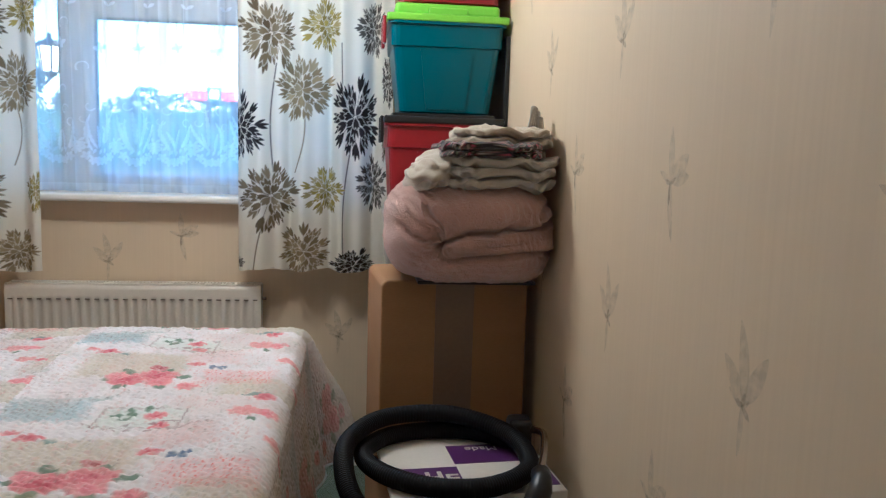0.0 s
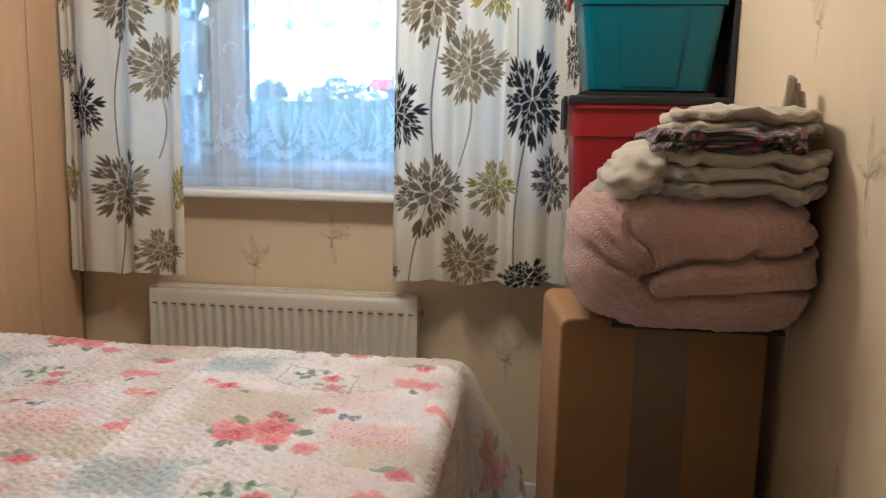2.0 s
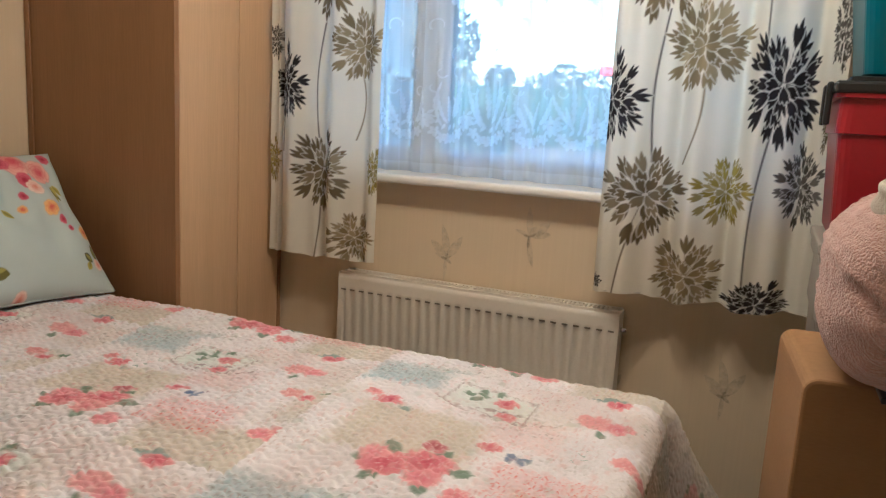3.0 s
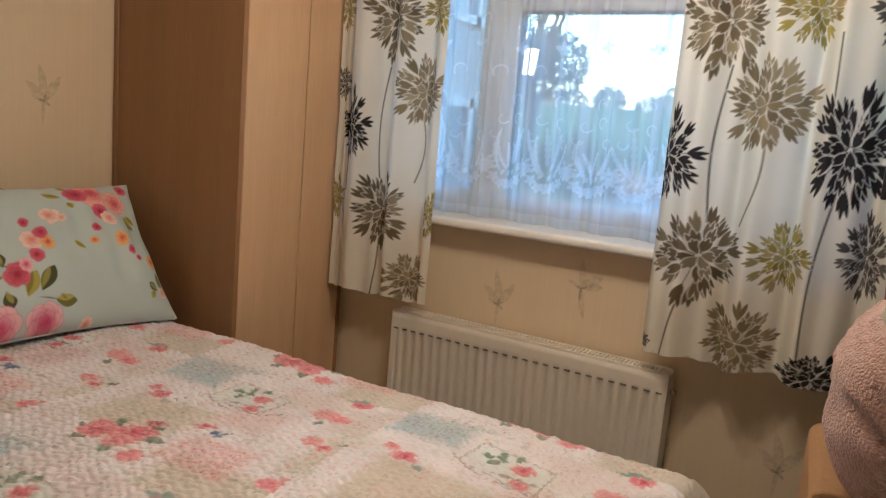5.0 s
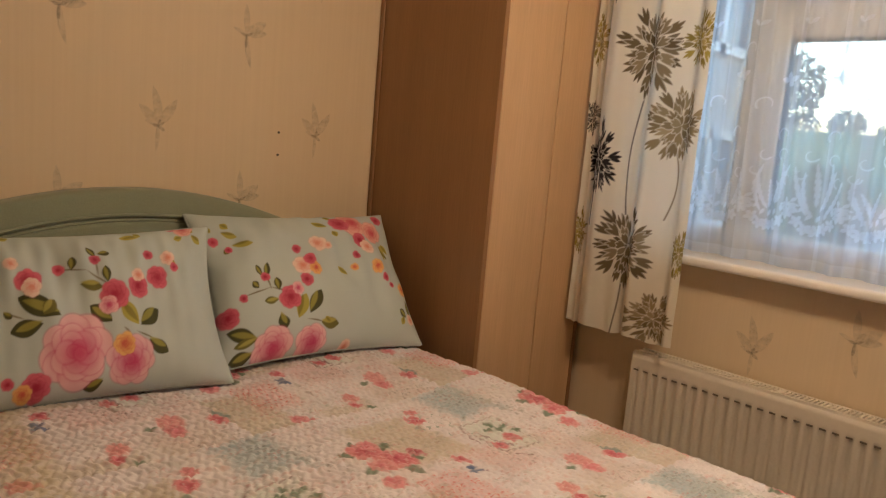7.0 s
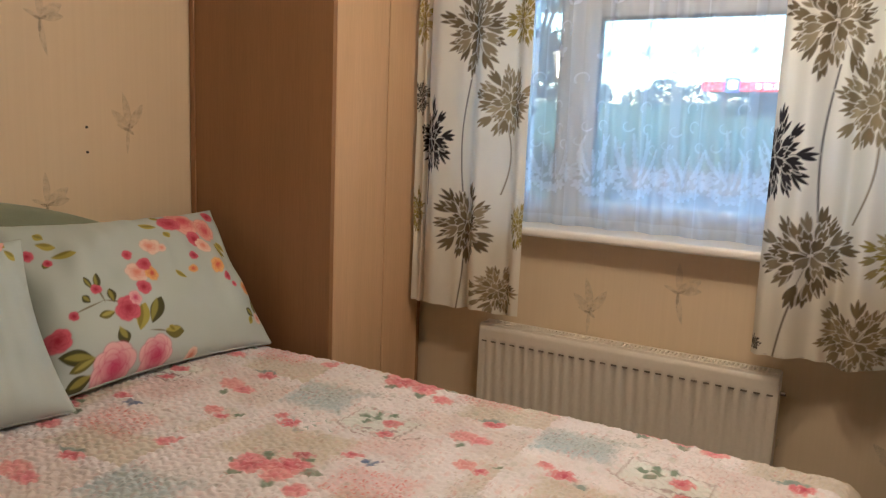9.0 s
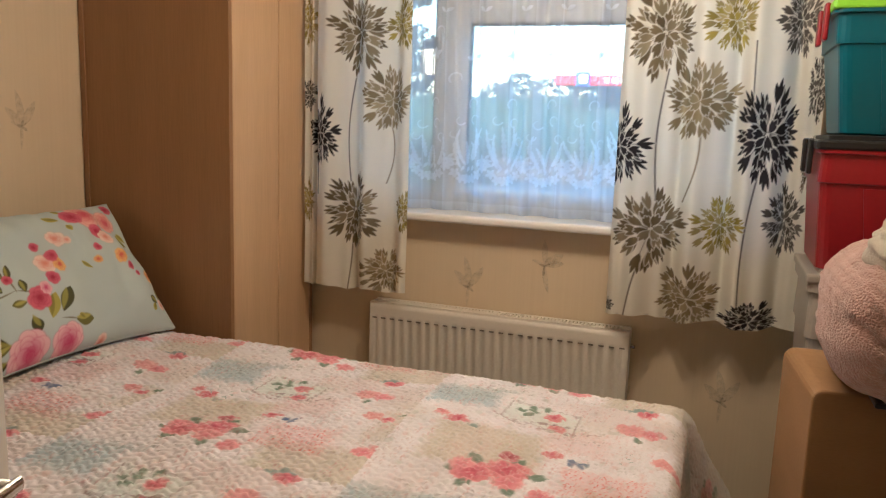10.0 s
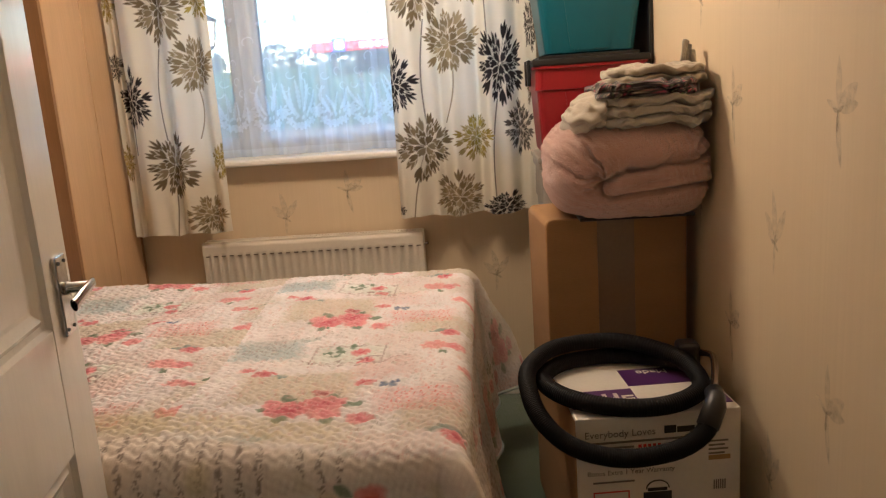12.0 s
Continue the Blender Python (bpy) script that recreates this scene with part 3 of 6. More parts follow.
CREAM = (0.86, 0.83, 0.725)


def print_curtain(u, v, heads, stems):
    C = np.empty(u.shape + (3,))
    C[:] = CREAM
    for u0, v0, u1, v1, bow, col in stems:
        stem(C, u, v, u0, v0, u1, v1, bow, 0.0022, col)
    for k, (cx, cy, rx, ry, col) in enumerate(heads):
        agapanthus(C, u, v, cx, cy, rx, ry, col, 11 + k)
    return C


def curtain(name, x0, x1, z0, z1, folds, phase, heads, stems, label, tuck=0.0, swing=0.026):
    cell = 0.0024
    u, v = np.meshgrid(np.arange(x0, x1 + cell, cell), np.arange(z0, z1 + cell, cell))
    s = (u - x0) / (x1 - x0)
    fold = np.sin(2 * np.pi * folds * (s + 0.03 * np.sin(9 * s + phase)) + phase) + 0.35 * np.sin(2 * np.pi * folds * 2.3 * s + phase * 2)
    y = 2.932 + swing * fold * (0.75 + 0.4 * (z1 - v) / (z1 - z0)) + 0.004 * waves(u, v, 5, 0.3)
    y = y + tuck * np.exp(-((u - x0 - 0.052) / 0.011) ** 2)
    zz = v.copy()
    low = v < z0 + 0.05
    zz[low] -= (0.006 * np.sin(s * 17 + phase) * (z0 + 0.05 - v) / 0.05)[low]
    x = u + 0.006 * np.sin(2 * np.pi * folds * s + phase + 1)
    C = print_curtain(u, v, heads, stems)
    ob = thing(name, label, "curtain", "window curtains")
    grid_mesh("curtain_cloth", np.stack([x, y, zz], -1), curtain_mat, ob, C)
    tube("hem", [(a, b + 0.003, c + 0.003) for a, b, c in zip(x[0, ::8], y[0, ::8], zz[0, ::8])], 0.0018, hem_cloth, ob, 6)
    return ob


curtain("curtain", -1.530, -1.100, 0.815, 2.10, 2.6, 0.4,
        [(-1.30, 1.715, 0.112, 0.135, BROWN), (-1.135, 1.740, 0.070, 0.085, MUSTARD), (-1.185, 1.490, 0.098, 0.115, TAUPE), (-1.445, 1.370, 0.062, 0.125, BLACK), (-1.318, 1.100, 0.105, 0.128, BROWN),
         (-1.110, 1.110, 0.052, 0.075, MUSTARD), (-1.195, 0.890, 0.085, 0.085, TAUPE), (-1.515, 1.755, 0.035, 0.08, MUSTARD), (-1.515, 1.12, 0.03, 0.08, MUSTARD), (-1.445, 1.975, 0.06, 0.11, BLACK), (-1.185, 2.08, 0.09, 0.11, TAUPE), (-1.515, 1.50, 0.035, 0.06, GREY)],
        [(-1.335, 1.20, -1.31, 1.62, -0.022, GREY), (-1.20, 1.20, -1.19, 1.42, 0.02, TAUPE), (-1.345, 0.81, -1.325, 1.02, 0.004, BROWN), (-1.45, 1.15, -1.45, 1.3, 0.0, BLACK)],
        "cream cotton curtain printed with brown and mustard flower heads", tuck=0.05, swing=0.020)
curtain("curtain", -0.412, 0.165, 0.832, 2.10, 3.4, 1.7,
        [(-0.292, 1.705, 0.112, 0.135, BROWN), (-0.098, 1.740, 0.075, 0.10, MUSTARD), (-0.168, 1.505, 0.112, 0.125, TAUPE), (-0.400, 1.365, 0.090, 0.125, BLACK), (0.022, 1.412, 0.088, 0.150, BLACK), (-0.292, 1.112, 0.118, 0.135, BROWN),
         (-0.090, 1.138, 0.074, 0.095, MUSTARD), (0.088, 1.165, 0.060, 0.105, GREY), (-0.160, 0.905, 0.100, 0.105, TAUPE), (0.020, 0.855, 0.085, 0.065, BLACK), (0.082, 1.74, 0.062, 0.11, GREY), (0.15, 1.55, 0.03, 0.1, GREY), (0.15, 1.33, 0.03, 0.09, BROWN), (-0.40, 0.862, 0.022, 0.02, BLACK), (0.022, 2.02, 0.088, 0.14, BLACK), (-0.39, 1.98, 0.08, 0.12, BLACK)],
        [(-0.285, 1.20, -0.275, 1.60, -0.014, GREY), (-0.195, 1.20, -0.16, 1.42, 0.012, TAUPE), (-0.345, 0.83, -0.31, 1.03, -0.004, BROWN), (-0.012, 0.88, 0.01, 1.30, -0.012, GREY), (-0.02, 1.5, -0.025, 1.68, 0.0, GREY)],
        "cream cotton curtain printed with brown and mustard flower heads")
rail = thing("curtain_rail", "white curtain rail above the window", "curtain rail")
part("track", block(-1.56, 0.30, 2.945, 2.975, 2.095, 2.115, 0.004), upvc, rail)
part("bracket", block(-1.45, -1.42, 2.96, YN, 2.098, 2.112, 0.002), upvc, rail)
part("bracket", block(0.10, 0.13, 2.96, YN, 2.098, 2.112, 0.002), upvc, rail)


# ---- net curtain ----
def scroll(A, u, v, cx, cy, r, turn, width):
    """A curled embroidered frond: part of a spiral."""
    box = near(u, v, cx, cy, r * 1.6)
    if box is None:
        return
    du, dv = u[box] - cx, v[box] - cy
    th = (np.arctan2(dv, du) - turn) % (2 * math.pi)
    rad = np.hypot(du, dv)
    line = r * (0.55 + 0.6 * th / (2 * math.pi))
    m = soft(np.abs(rad - line) - width * (0.3 + th / 6), 0.003) * (th < 4.3)
    A[box] = np.maximum(A[box], m)


cell = 0.0030
u, v = np.meshgrid(np.arange(-1.40, 0.10, cell), np.arange(1.105, 2.04, cell))
A = np.zeros(u.shape)
r = random.Random(4)


def stitch(cx, cy, angle, length, width):
    box = near(u, v, cx, cy, length * 1.1)
    if box:
        A[box] = np.maximum(A[box], leaf_mask(u[box], v[box], cx, cy, angle, length, width, 0.003))


def frond(cx, cy, angle, length, bend, width):
    """A curved leaf stitched as a run of short ones."""
    x, z, a = cx, cy, angle
    for k in range(6):
        t = k / 5
        stitch(x, z, a, length / 3.6, width * (0.55 + 0.9 * math.sin(math.pi * (0.15 + 0.8 * t))))
        x, z, a = x + length / 6 * math.cos(a), z + length / 6 * math.sin(a), a + bend / 6


for k in range(11):
    ux = -1.385 + 0.142 * k
    for q in range(7):                      # scalloped edge of small flowers
        t = (q - 3) / 3
        fx, fz = ux + 0.066 * t, 1.222 + 0.045 * t * t + r.uniform(-0.005, 0.005)
        for p in range(5):
            stitch(fx, fz, p / 5 * 6.283 + q, 0.019, 0.0060)
        stitch(fx, fz + 0.026, 1.2 + 0.5 * t, 0.022, 0.0050)
    for t in (-1.0, -0.55, -0.2, 0.2, 0.55, 1.0):   # fan of curved leaves
        frond(ux + 0.03 * t + r.uniform(-0.012, 0.012), 1.262 + r.uniform(-0.01, 0.03), 1.571 - 0.75 * t + r.uniform(-0.25, 0.25), r.uniform(0.06, 0.14), r.uniform(0.4, 1.5) * t * (1 if abs(t) > 0.5 else -1), 0.0050)
    for t in (-1, 1):
        frond(ux + 0.045 * t, 1.268, 1.571 - 0.5 * t, 0.060, -1.6 * t, 0.0046)
        scroll(A, u, v, ux + 0.050 * t, 1.372 + r.uniform(-0.01, 0.01), 0.017, 0.4 if t > 0 else 2.0, 0.0024)
        scroll(A, u, v, ux + 0.030 * t, 1.425 + r.uniform(-0.012, 0.012), 0.019, 0.2 if t > 0 else 1.6, 0.0024)
    scroll(A, u, v, ux + 0.02, 1.49, 0.022, 5.9, 0.0026)
    scroll(A, u, v, ux - 0.045, 1.575, 0.026, 5.8, 0.0026)
    scroll(A, u, v, ux + 0.035, 1.735, 0.026, 5.8, 0.0026)
    bx, bz = ux + 0.01, 1.648 + r.uniform(-0.01, 0.01)
    for an, ln in ((0.5, 0.034), (1.5, 0.030), (2.7, 0.026), (5.7, 0.020)):   # butterfly
        stitch(bx, bz, an, ln, 0.0080)
    stitch(ux + 0.055, 1.80, 0.6, 0.03, 0.006)
    stitch(ux + 0.055, 1.80, 2.4, 0.03, 0.006)
# broad soft pleats; where the net doubles back on itself it is denser, with a sharp edge
pleat = np.sin(2 * np.pi * (u + 0.016 * np.sin(u * 17)) / 0.142)
y = 3.105 + 0.018 * pleat + 0.004 * np.sin(2 * np.pi * u / 0.047 + 3 * v)
lean = u + 0.012 * np.sin(u * 17) + 0.010 * (v - 1.1)
turn = (lean / 0.103) % 1.0
wide = 0.22 + 0.16 * np.sin(np.floor(lean / 0.103) * 2.4)
double = soft(turn - wide, 0.05) * soft(-turn + 0.03, 0.02)
dens = 0.47 + 0.17 * double + 0.27 * A + 0.10 * np.clip((1.24 - v) / 0.08, 0, 1) + 0.16 * (v < 1.135)
voile = thing("net_curtain", "sheer white net curtain with embroidered leaf border", "net curtain")
net = grid_mesh("net", np.stack([u, y, v], -1), voile_mat, voile, np.repeat(dens[..., None], 3, 2))
part("net_wire", block(-1.42, 0.12, 3.100, 3.106, 2.036, 2.042), upvc, voile)

# ---- bed ----
BX0, BX1, BY0, BY1, BZ = -2.06, -0.175, 1.125, 2.425, 0.715
bed = thing("bed", "double divan bed with an arched sage upholstered headboard", "bed")
part("divan_base", block(BX0, BX1 - 0.02, BY0 + 0.02, BY1 - 0.01, 0.04, 0.40, 0.02), lining, bed, "pale upholstered divan base")
part("mattress", block(BX0, BX1, BY0, BY1, 0.40, BZ - 0.012, 0.05, 4), lining, bed, "thick pale mattress")
for cx, cy in ((BX0 + 0.1, BY0 + 0.1), (BX1 - 0.12, BY0 + 0.1), (BX0 + 0.1, BY1 - 0.1), (BX1 - 0.12, BY1 - 0.1)):
    grid_mesh("castor", turned([(0, 0.0), (0.022, 0.0), (0.022, 0.042), (0, 0.042)], 12) + np.array([cx, cy, 0]), black_plastic, bed, wrap=True)


def arch(inset, x0, x1, z0, round_):
    """An arched padded panel, seen from the foot as a shallow bow."""
    ys = np.linspace(1.06 + inset, 2.44 - inset, 60)
    top = 1.186 - 0.38 * (ys - 1.66) ** 2 - inset - 0.35 * np.clip(np.abs(ys - 1.70) - 0.62, 0, 1)
    rows = []
    for px, drop in ((x0, 0.0), (x0 + (x1 - x0) * 0.4, 0.0), (x1 - round_ * 0.6, round_ * 0.08), (x1 - round_ * 0.2, round_ * 0.45), (x1, round_)):
        rows.append(np.stack([np.full_like(ys, px), ys, top - drop], -1))
    for f in (0.66, 0.33, 0.0):
        rows.append(np.stack([np.full_like(ys, x1), ys, z0 + (top - round_ - z0) * f], -1))
    return np.array(rows)


board = grid_mesh("headboard", arch(0.0, XW + 0.004, -2.068, 0.45, 0.016), head_mat, bed, label="sage green padded headboard with arched top")
grid_mesh("headboard_pad", arch(0.085, -2.07, -2.052, 0.45, 0.014), head_mat, board)
ys = np.linspace(1.145, 2.355, 50)
for k in (0, 1):
    tube("piping", [(-2.058, yy, 1.186 - 0.38 * (yy - 1.66) ** 2 - 0.070 - 0.014 * k) for yy in ys], 0.0045, head_mat, board, 8)

# ---- patchwork quilt ----
cell = 0.0036
a, b = np.meshgrid(np.arange(BX0 + 0.02, BX1 + 0.50, cell), np.arange(BY0 - 0.50, BY1 + 0.42, cell), indexing="ij")
CO = (0.80, 0.765, 0.785)
Q = np.empty(a.shape + (3,))
Q[:] = CO
# the print repeats on a slightly turned lattice
LA, LB = np.array([0.657, 0.060]), np.array([-0.035, 0.602])
inv = np.linalg.inv(np.array([LA, LB]).T)
ox, oy = a + 0.985, b - 1.955
st = np.stack([inv[0, 0] * ox + inv[0, 1] * oy, inv[1, 0] * ox + inv[1, 1] * oy], -1)
st -= np.floor(st + np.array([0.62, 0.42]))
du = st[..., 0] * LA[0] + st[..., 1] * LB[0]
dv = st[..., 0] * LA[1] + st[..., 1] * LB[1]
n1, n2 = waves(a, b, 2, 0.03), waves(a, b, 8, 0.012)
n3 = waves(a, b, 21, 0.15)


def patch(cx, cy, w, h, colour, weight, turn=0.09):
    ca, sa = math.cos(turn), math.sin(turn)
    p, q = (du - cx) * ca + (dv - cy) * sa, -(du - cx) * sa + (dv - cy) * ca
    lay(Q, soft(np.maximum(np.abs(p) - w / 2, np.abs(q) - h / 2) + 0.010 * n1, 0.035) * weight * (0.8 + 0.35 * n2), colour)
    return p, q


def petals(r, seed):
    """Petal discs of a rose, outermost first: offset, size and depth of tone."""
    rr = random.Random(seed)
    out = []
    for reach, size, n, tone in ((0.62, 0.44, 8, 0.05), (0.44, 0.38, 6, 0.25), (0.27, 0.30, 5, 0.45), (0.11, 0.20, 3, 0.75)):
        a0 = rr.uniform(0, 6.28)
        for k in range(n):
            an = a0 + k / n * 6.283 + rr.uniform(-0.25, 0.25)
            out.append((r * reach * math.cos(an), r * reach * math.sin(an), r * size * rr.uniform(0.85, 1.15), min(1, tone + rr.uniform(-0.1, 0.15))))
    return out


def rose_on(C, u, v, cx, cy, r, pale, dark, seed, edge=0.005, squash=1.0):
    for px, py, size, tone in petals(r, seed):
        p, q = u - cx - px, (v - cy) / squash - py
        d = np.hypot(p, q)
        m = soft(d - size, edge)
        mk = (soft(d - size * 1.10, edge * 1.5) * 0.38)[..., None]
        C[:] = C * (1 - mk) + np.array(dark) * mk
        inner = np.clip(0.5 - (p * px + q * py) / (r * size + 1e-9) * 0.9, 0, 1)
        k = np.clip(tone * 0.45 + 0.95 * inner * (0.45 + tone) + 0.55 * np.clip(d / size - 0.78, 0, 1) * 4 * inner - 0.35 * (1 - inner) * (d / size) ** 2, 0, 1)[..., None]
        ink = np.array(pale) * (1 - k) + np.array(dark) * k
        mk = (m * 0.95)[..., None]
        C[:] = C * (1 - mk) + ink * mk


def bloom(cx, cy, r, colour, dark, seed, squash=0.85):
    """A painted rose on the quilt's repeat."""
    hit = np.hypot(du - cx, dv - cy) < r * 1.3
    sub = Q[hit]
    pale = tuple(0.42 * c + 0.58 * w for c, w in zip(colour, (0.80, 0.42, 0.42)))
    rose_on(sub, du[hit] + 0.005 * n1[hit], dv[hit] + 0.004 * n2[hit], cx, cy, r * 1.02, pale, tuple(0.65 * c + 0.35 * d for c, d in zip(colour, dark)), seed, 0.005, squash)
    vein = soft(np.abs(n1[hit]) - 0.05, 0.10) * soft(np.hypot(du[hit] - cx, dv[hit] - cy) - r, 0.01)
    lay(sub, vein * 0.6, (0.84, 0.66, 0.64))
    Q[hit] = sub


def leafy(cx, cy, angle, ln, w, colour):
    lay(Q, leaf_mask(du, dv, cx, cy, angle, ln, w, 0.006) * 0.85, colour)


PINK, ROSE, CORAL, DEEP = (0.70, 0.25, 0.30), (0.62, 0.115, 0.175), (0.71, 0.35, 0.35), (0.38, 0.035, 0.075)
GREEN, TEAL, TAN, MINT = (0.10, 0.19, 0.115), (0.22, 0.31, 0.29), (0.50, 0.435, 0.285), (0.70, 0.755, 0.72)
patch(-0.20, -0.01, 0.25, 0.20, TAN, 0.68)
patch(0.16, -0.20, 0.24, 0.19, TAN, 0.64)
patch(0.30, 0.06, 0.20, 0.16, TAN, 0.5)
patch(-0.02, 0.12, 0.14, 0.14, (0.72, 0.50, 0.48), 0.5)
patch(0.02, 0.30, 0.20, 0.16, (0.70, 0.58, 0.55), 0.5)
patch(0.30, -0.20, 0.16, 0.20, (0.64, 0.60, 0.52), 0.5)
patch(-0.335, 0.265, 0.17, 0.12, (0.42, 0.53, 0.58), 1.0)
patch(-0.29, -0.335, 0.22, 0.14, (0.40, 0.49, 0.51), 0.95)
patch(0.07, -0.09, 0.17, 0.13, CORAL, 0.45)
patch(0.22, 0.25, 0.18, 0.15, (0.66, 0.58, 0.54), 0.7)
dots = np.clip(n2 * 1.6 - 0.55, 0, 1)
fleck = np.clip(waves(a, b, 103, 0.011) * 2.2 - 1.0, 0, 1)
for cx, cy, w, h, ink in ((-0.335, 0.265, 0.20, 0.14, (0.22, 0.25, 0.26)), (-0.29, -0.335, 0.24, 0.16, (0.24, 0.27, 0.26)), (-0.39, 0.37, 0.20, 0.09, (0.20, 0.17, 0.16)), (-0.06, 0.30, 0.20, 0.09, (0.45, 0.16, 0.16)),
                          (0.02, 0.10, 0.22, 0.12, (0.62, 0.30, 0.28)), (-0.40, -0.10, 0.14, 0.20, (0.50, 0.30, 0.26)), (0.26, -0.02, 0.18, 0.20, (0.36, 0.30, 0.22)), (0.05, -0.22, 0.22, 0.10, (0.30, 0.30, 0.22))):
    p, q = patch(cx, cy, w, h, CO, 0.0)
    lay(Q, soft(np.maximum(np.abs(p) - w / 2, np.abs(q) - h / 2) + 0.012 * n1, 0.03) * fleck * 0.5, ink)
p, q = patch(0.07, -0.09, 0.17, 0.13, CORAL, 0.0)
lay(Q, soft(np.maximum(np.abs(p) - 0.085, np.abs(q) - 0.065), 0.01) * dots, (0.62, 0.14, 0.11))
for cx, cy, w, h in ((-0.37, 0.30, 0.18, 0.10), (0.33, 0.02, 0.2, 0.14), (-0.02, 0.16, 0.12, 0.1), (0.18, -0.36, 0.2, 0.08), (-0.2, -0.25, 0.2, 0.08), (0.25, 0.28, 0.16, 0.12)):
    p, q = patch(cx, cy, w, h, CO, 0.0)
    lines = np.clip(np.sin((q + 0.0015 * n1) / 0.0155 * 2 * math.pi) - 0.55, 0, 1) * 2 * np.clip(n2 + 0.35, 0, 1)
    lay(Q, soft(np.maximum(np.abs(p) - w / 2, np.abs(q) - h / 2), 0.02) * lines * 0.75, (0.22, 0.19, 0.17))
p, q = patch(-0.125, 0.215, 0.175, 0.115, MINT, 0.95, -0.12)
rim = np.abs(np.maximum(np.abs(p + 0.1 * q) - 0.088, np.abs(q) - 0.058))
lay(Q, soft(rim - 0.0014, 0.004) * 0.7 * (n1 > -0.9), (0.17, 0.07, 0.08))
lay(Q, soft(np.abs(q + 0.074 - 0.3 * p * p / 0.1 + 0.004 * n1) - 0.0016, 0.004) * soft(np.abs(p - 0.02) - 0.13, 0.02) * 0.8, (0.22, 0.10, 0.10))
for cx, cy, ang in ((-0.13, 0.235, 2.9), (-0.145, 0.245, 2.1), (-0.14, 0.225, 3.7), (-0.16, 0.235, 3.2), (-0.12, 0.25, 1.5)):
    leafy(cx, cy, ang, 0.035, 0.009, GREEN)
bloom(-0.095, 0.228, 0.024, ROSE, DEEP, 1)
bloom(-0.075, 0.168, 0.020, ROSE, DEEP, 4)
lay(Q, leaf_mask(du, dv, -0.16, 0.17, 0.2, 0.13, 0.004, 0.004) * 0.7, (0.2, 0.11, 0.13))
for ang in (0.3, 1.2, 2.3, 3.3, 4.1, 5.2):
    leafy(-0.14 + 0.055 * math.cos(ang), -0.13 + 0.035 * math.sin(ang), ang, 0.055, 0.014, GREEN)
bloom(-0.185, -0.140, 0.046, ROSE, DEEP, 2)
bloom(-0.120, -0.105, 0.044, ROSE, DEEP, 5)
bloom(-0.110, -0.155, 0.032, PINK, ROSE, 3)
bloom(-0.215, -0.115, 0.026, PINK, ROSE, 7)
bloom(-0.135, -0.045, 0.022, DEEP, (0.2, 0.02, 0.03), 6)
bloom(-0.055, 0.018, 0.022, ROSE, DEEP, 8)
bloom(-0.035, -0.185, 0.027, PINK, ROSE, 9)
bloom(0.272, -0.085, 0.036, PINK, DEEP, 10)
bloom(0.235, -0.095, 0.024, PINK, ROSE, 2)
bloom(0.330, 0.130, 0.046, PINK, DEEP, 12)
bloom(0.275, 0.120, 0.026, CORAL, PINK, 3)
leafy(0.36, 0.11, -0.6, 0.04, 0.012, (0.08, 0.09, 0.09))
bloom(0.200, -0.295, 0.034, ROSE, DEEP, 14)
bloom(0.150, -0.382, 0.042, PINK, CORAL, 15)
bloom(0.085, -0.36, 0.026, CORAL, PINK, 1)
bloom(-0.30, 0.10, 0.026, ROSE, DEEP, 21)
bloom(-0.345, 0.125, 0.018, PINK, ROSE, 22)
bloom(-0.02, -0.29, 0.020, ROSE, DEEP, 23)
bloom(0.17, 0.10, 0.024, CORAL, ROSE, 24)
bloom(0.21, 0.085, 0.017, ROSE, DEEP, 25)
leafy(-0.27, 0.085, -0.5, 0.035, 0.011, TEAL)
leafy(0.225, 0.11, 0.6, 0.032, 0.010, GREEN)
leafy(-0.05, -0.30, 3.4, 0.03, 0.009, GREEN)
bloom(0.085, 0.245, 0.034, CORAL, PINK, 16)
bloom(0.135, 0.235, 0.026, PINK, ROSE, 17)
bloom(0.115, 0.345, 0.026, ROSE, DEEP, 18)
leafy(0.05, 0.36, 0.2, 0.055, 0.02, TEAL)
leafy(0.10, -0.255, 0.2, 0.07, 0.022, TEAL)
leafy(0.10, 0.21, -1.2, 0.035, 0.010, GREEN)
BLUE = (0.045, 0.11, 0.27)
for ang, ln in ((0.6, 0.030), (2.5, 0.026), (3.6, 0.022), (5.5, 0.024)):
    leafy(0.0, 0.0, ang, ln, 0.0085, BLUE)
    leafy(0.10, -0.335, ang + 0.4, ln * 0.7, 0.006, BLUE)
lace = np.clip(waves(a, b, 61, 0.016) * 1.5 - 0.35, 0, 1) * np.clip(waves(a, b, 63, 0.12) * 1.3, 0, 1)
lay(Q, lace * 0.55, (0.60, 0.26, 0.25))
lace = np.clip(waves(a, b, 71, 0.014) * 1.5 - 0.5, 0, 1) * np.clip(waves(a, b, 73, 0.14) * 1.3, 0, 1)
lay(Q, lace * 0.5, (0.30, 0.29, 0.25))
twig_line = soft(np.abs(waves(a, b, 111, 0.11)) - 0.010, 0.022) * (waves(a, b, 113, 0.16) > 0.45) * (np.abs(n2) > 0.15)
lay(Q, twig_line * 0.5, (0.24, 0.13, 0.12))
lay(Q, np.clip(waves(a, b, 81, 0.05) * 1.4 - 0.7, 0, 1) * 0.35, (0.70, 0.42, 0.40))
lay(Q, np.clip(waves(a, b, 83, 0.06) * 1.4 - 0.85, 0, 1) * 0.35, (0.40, 0.46, 0.38))
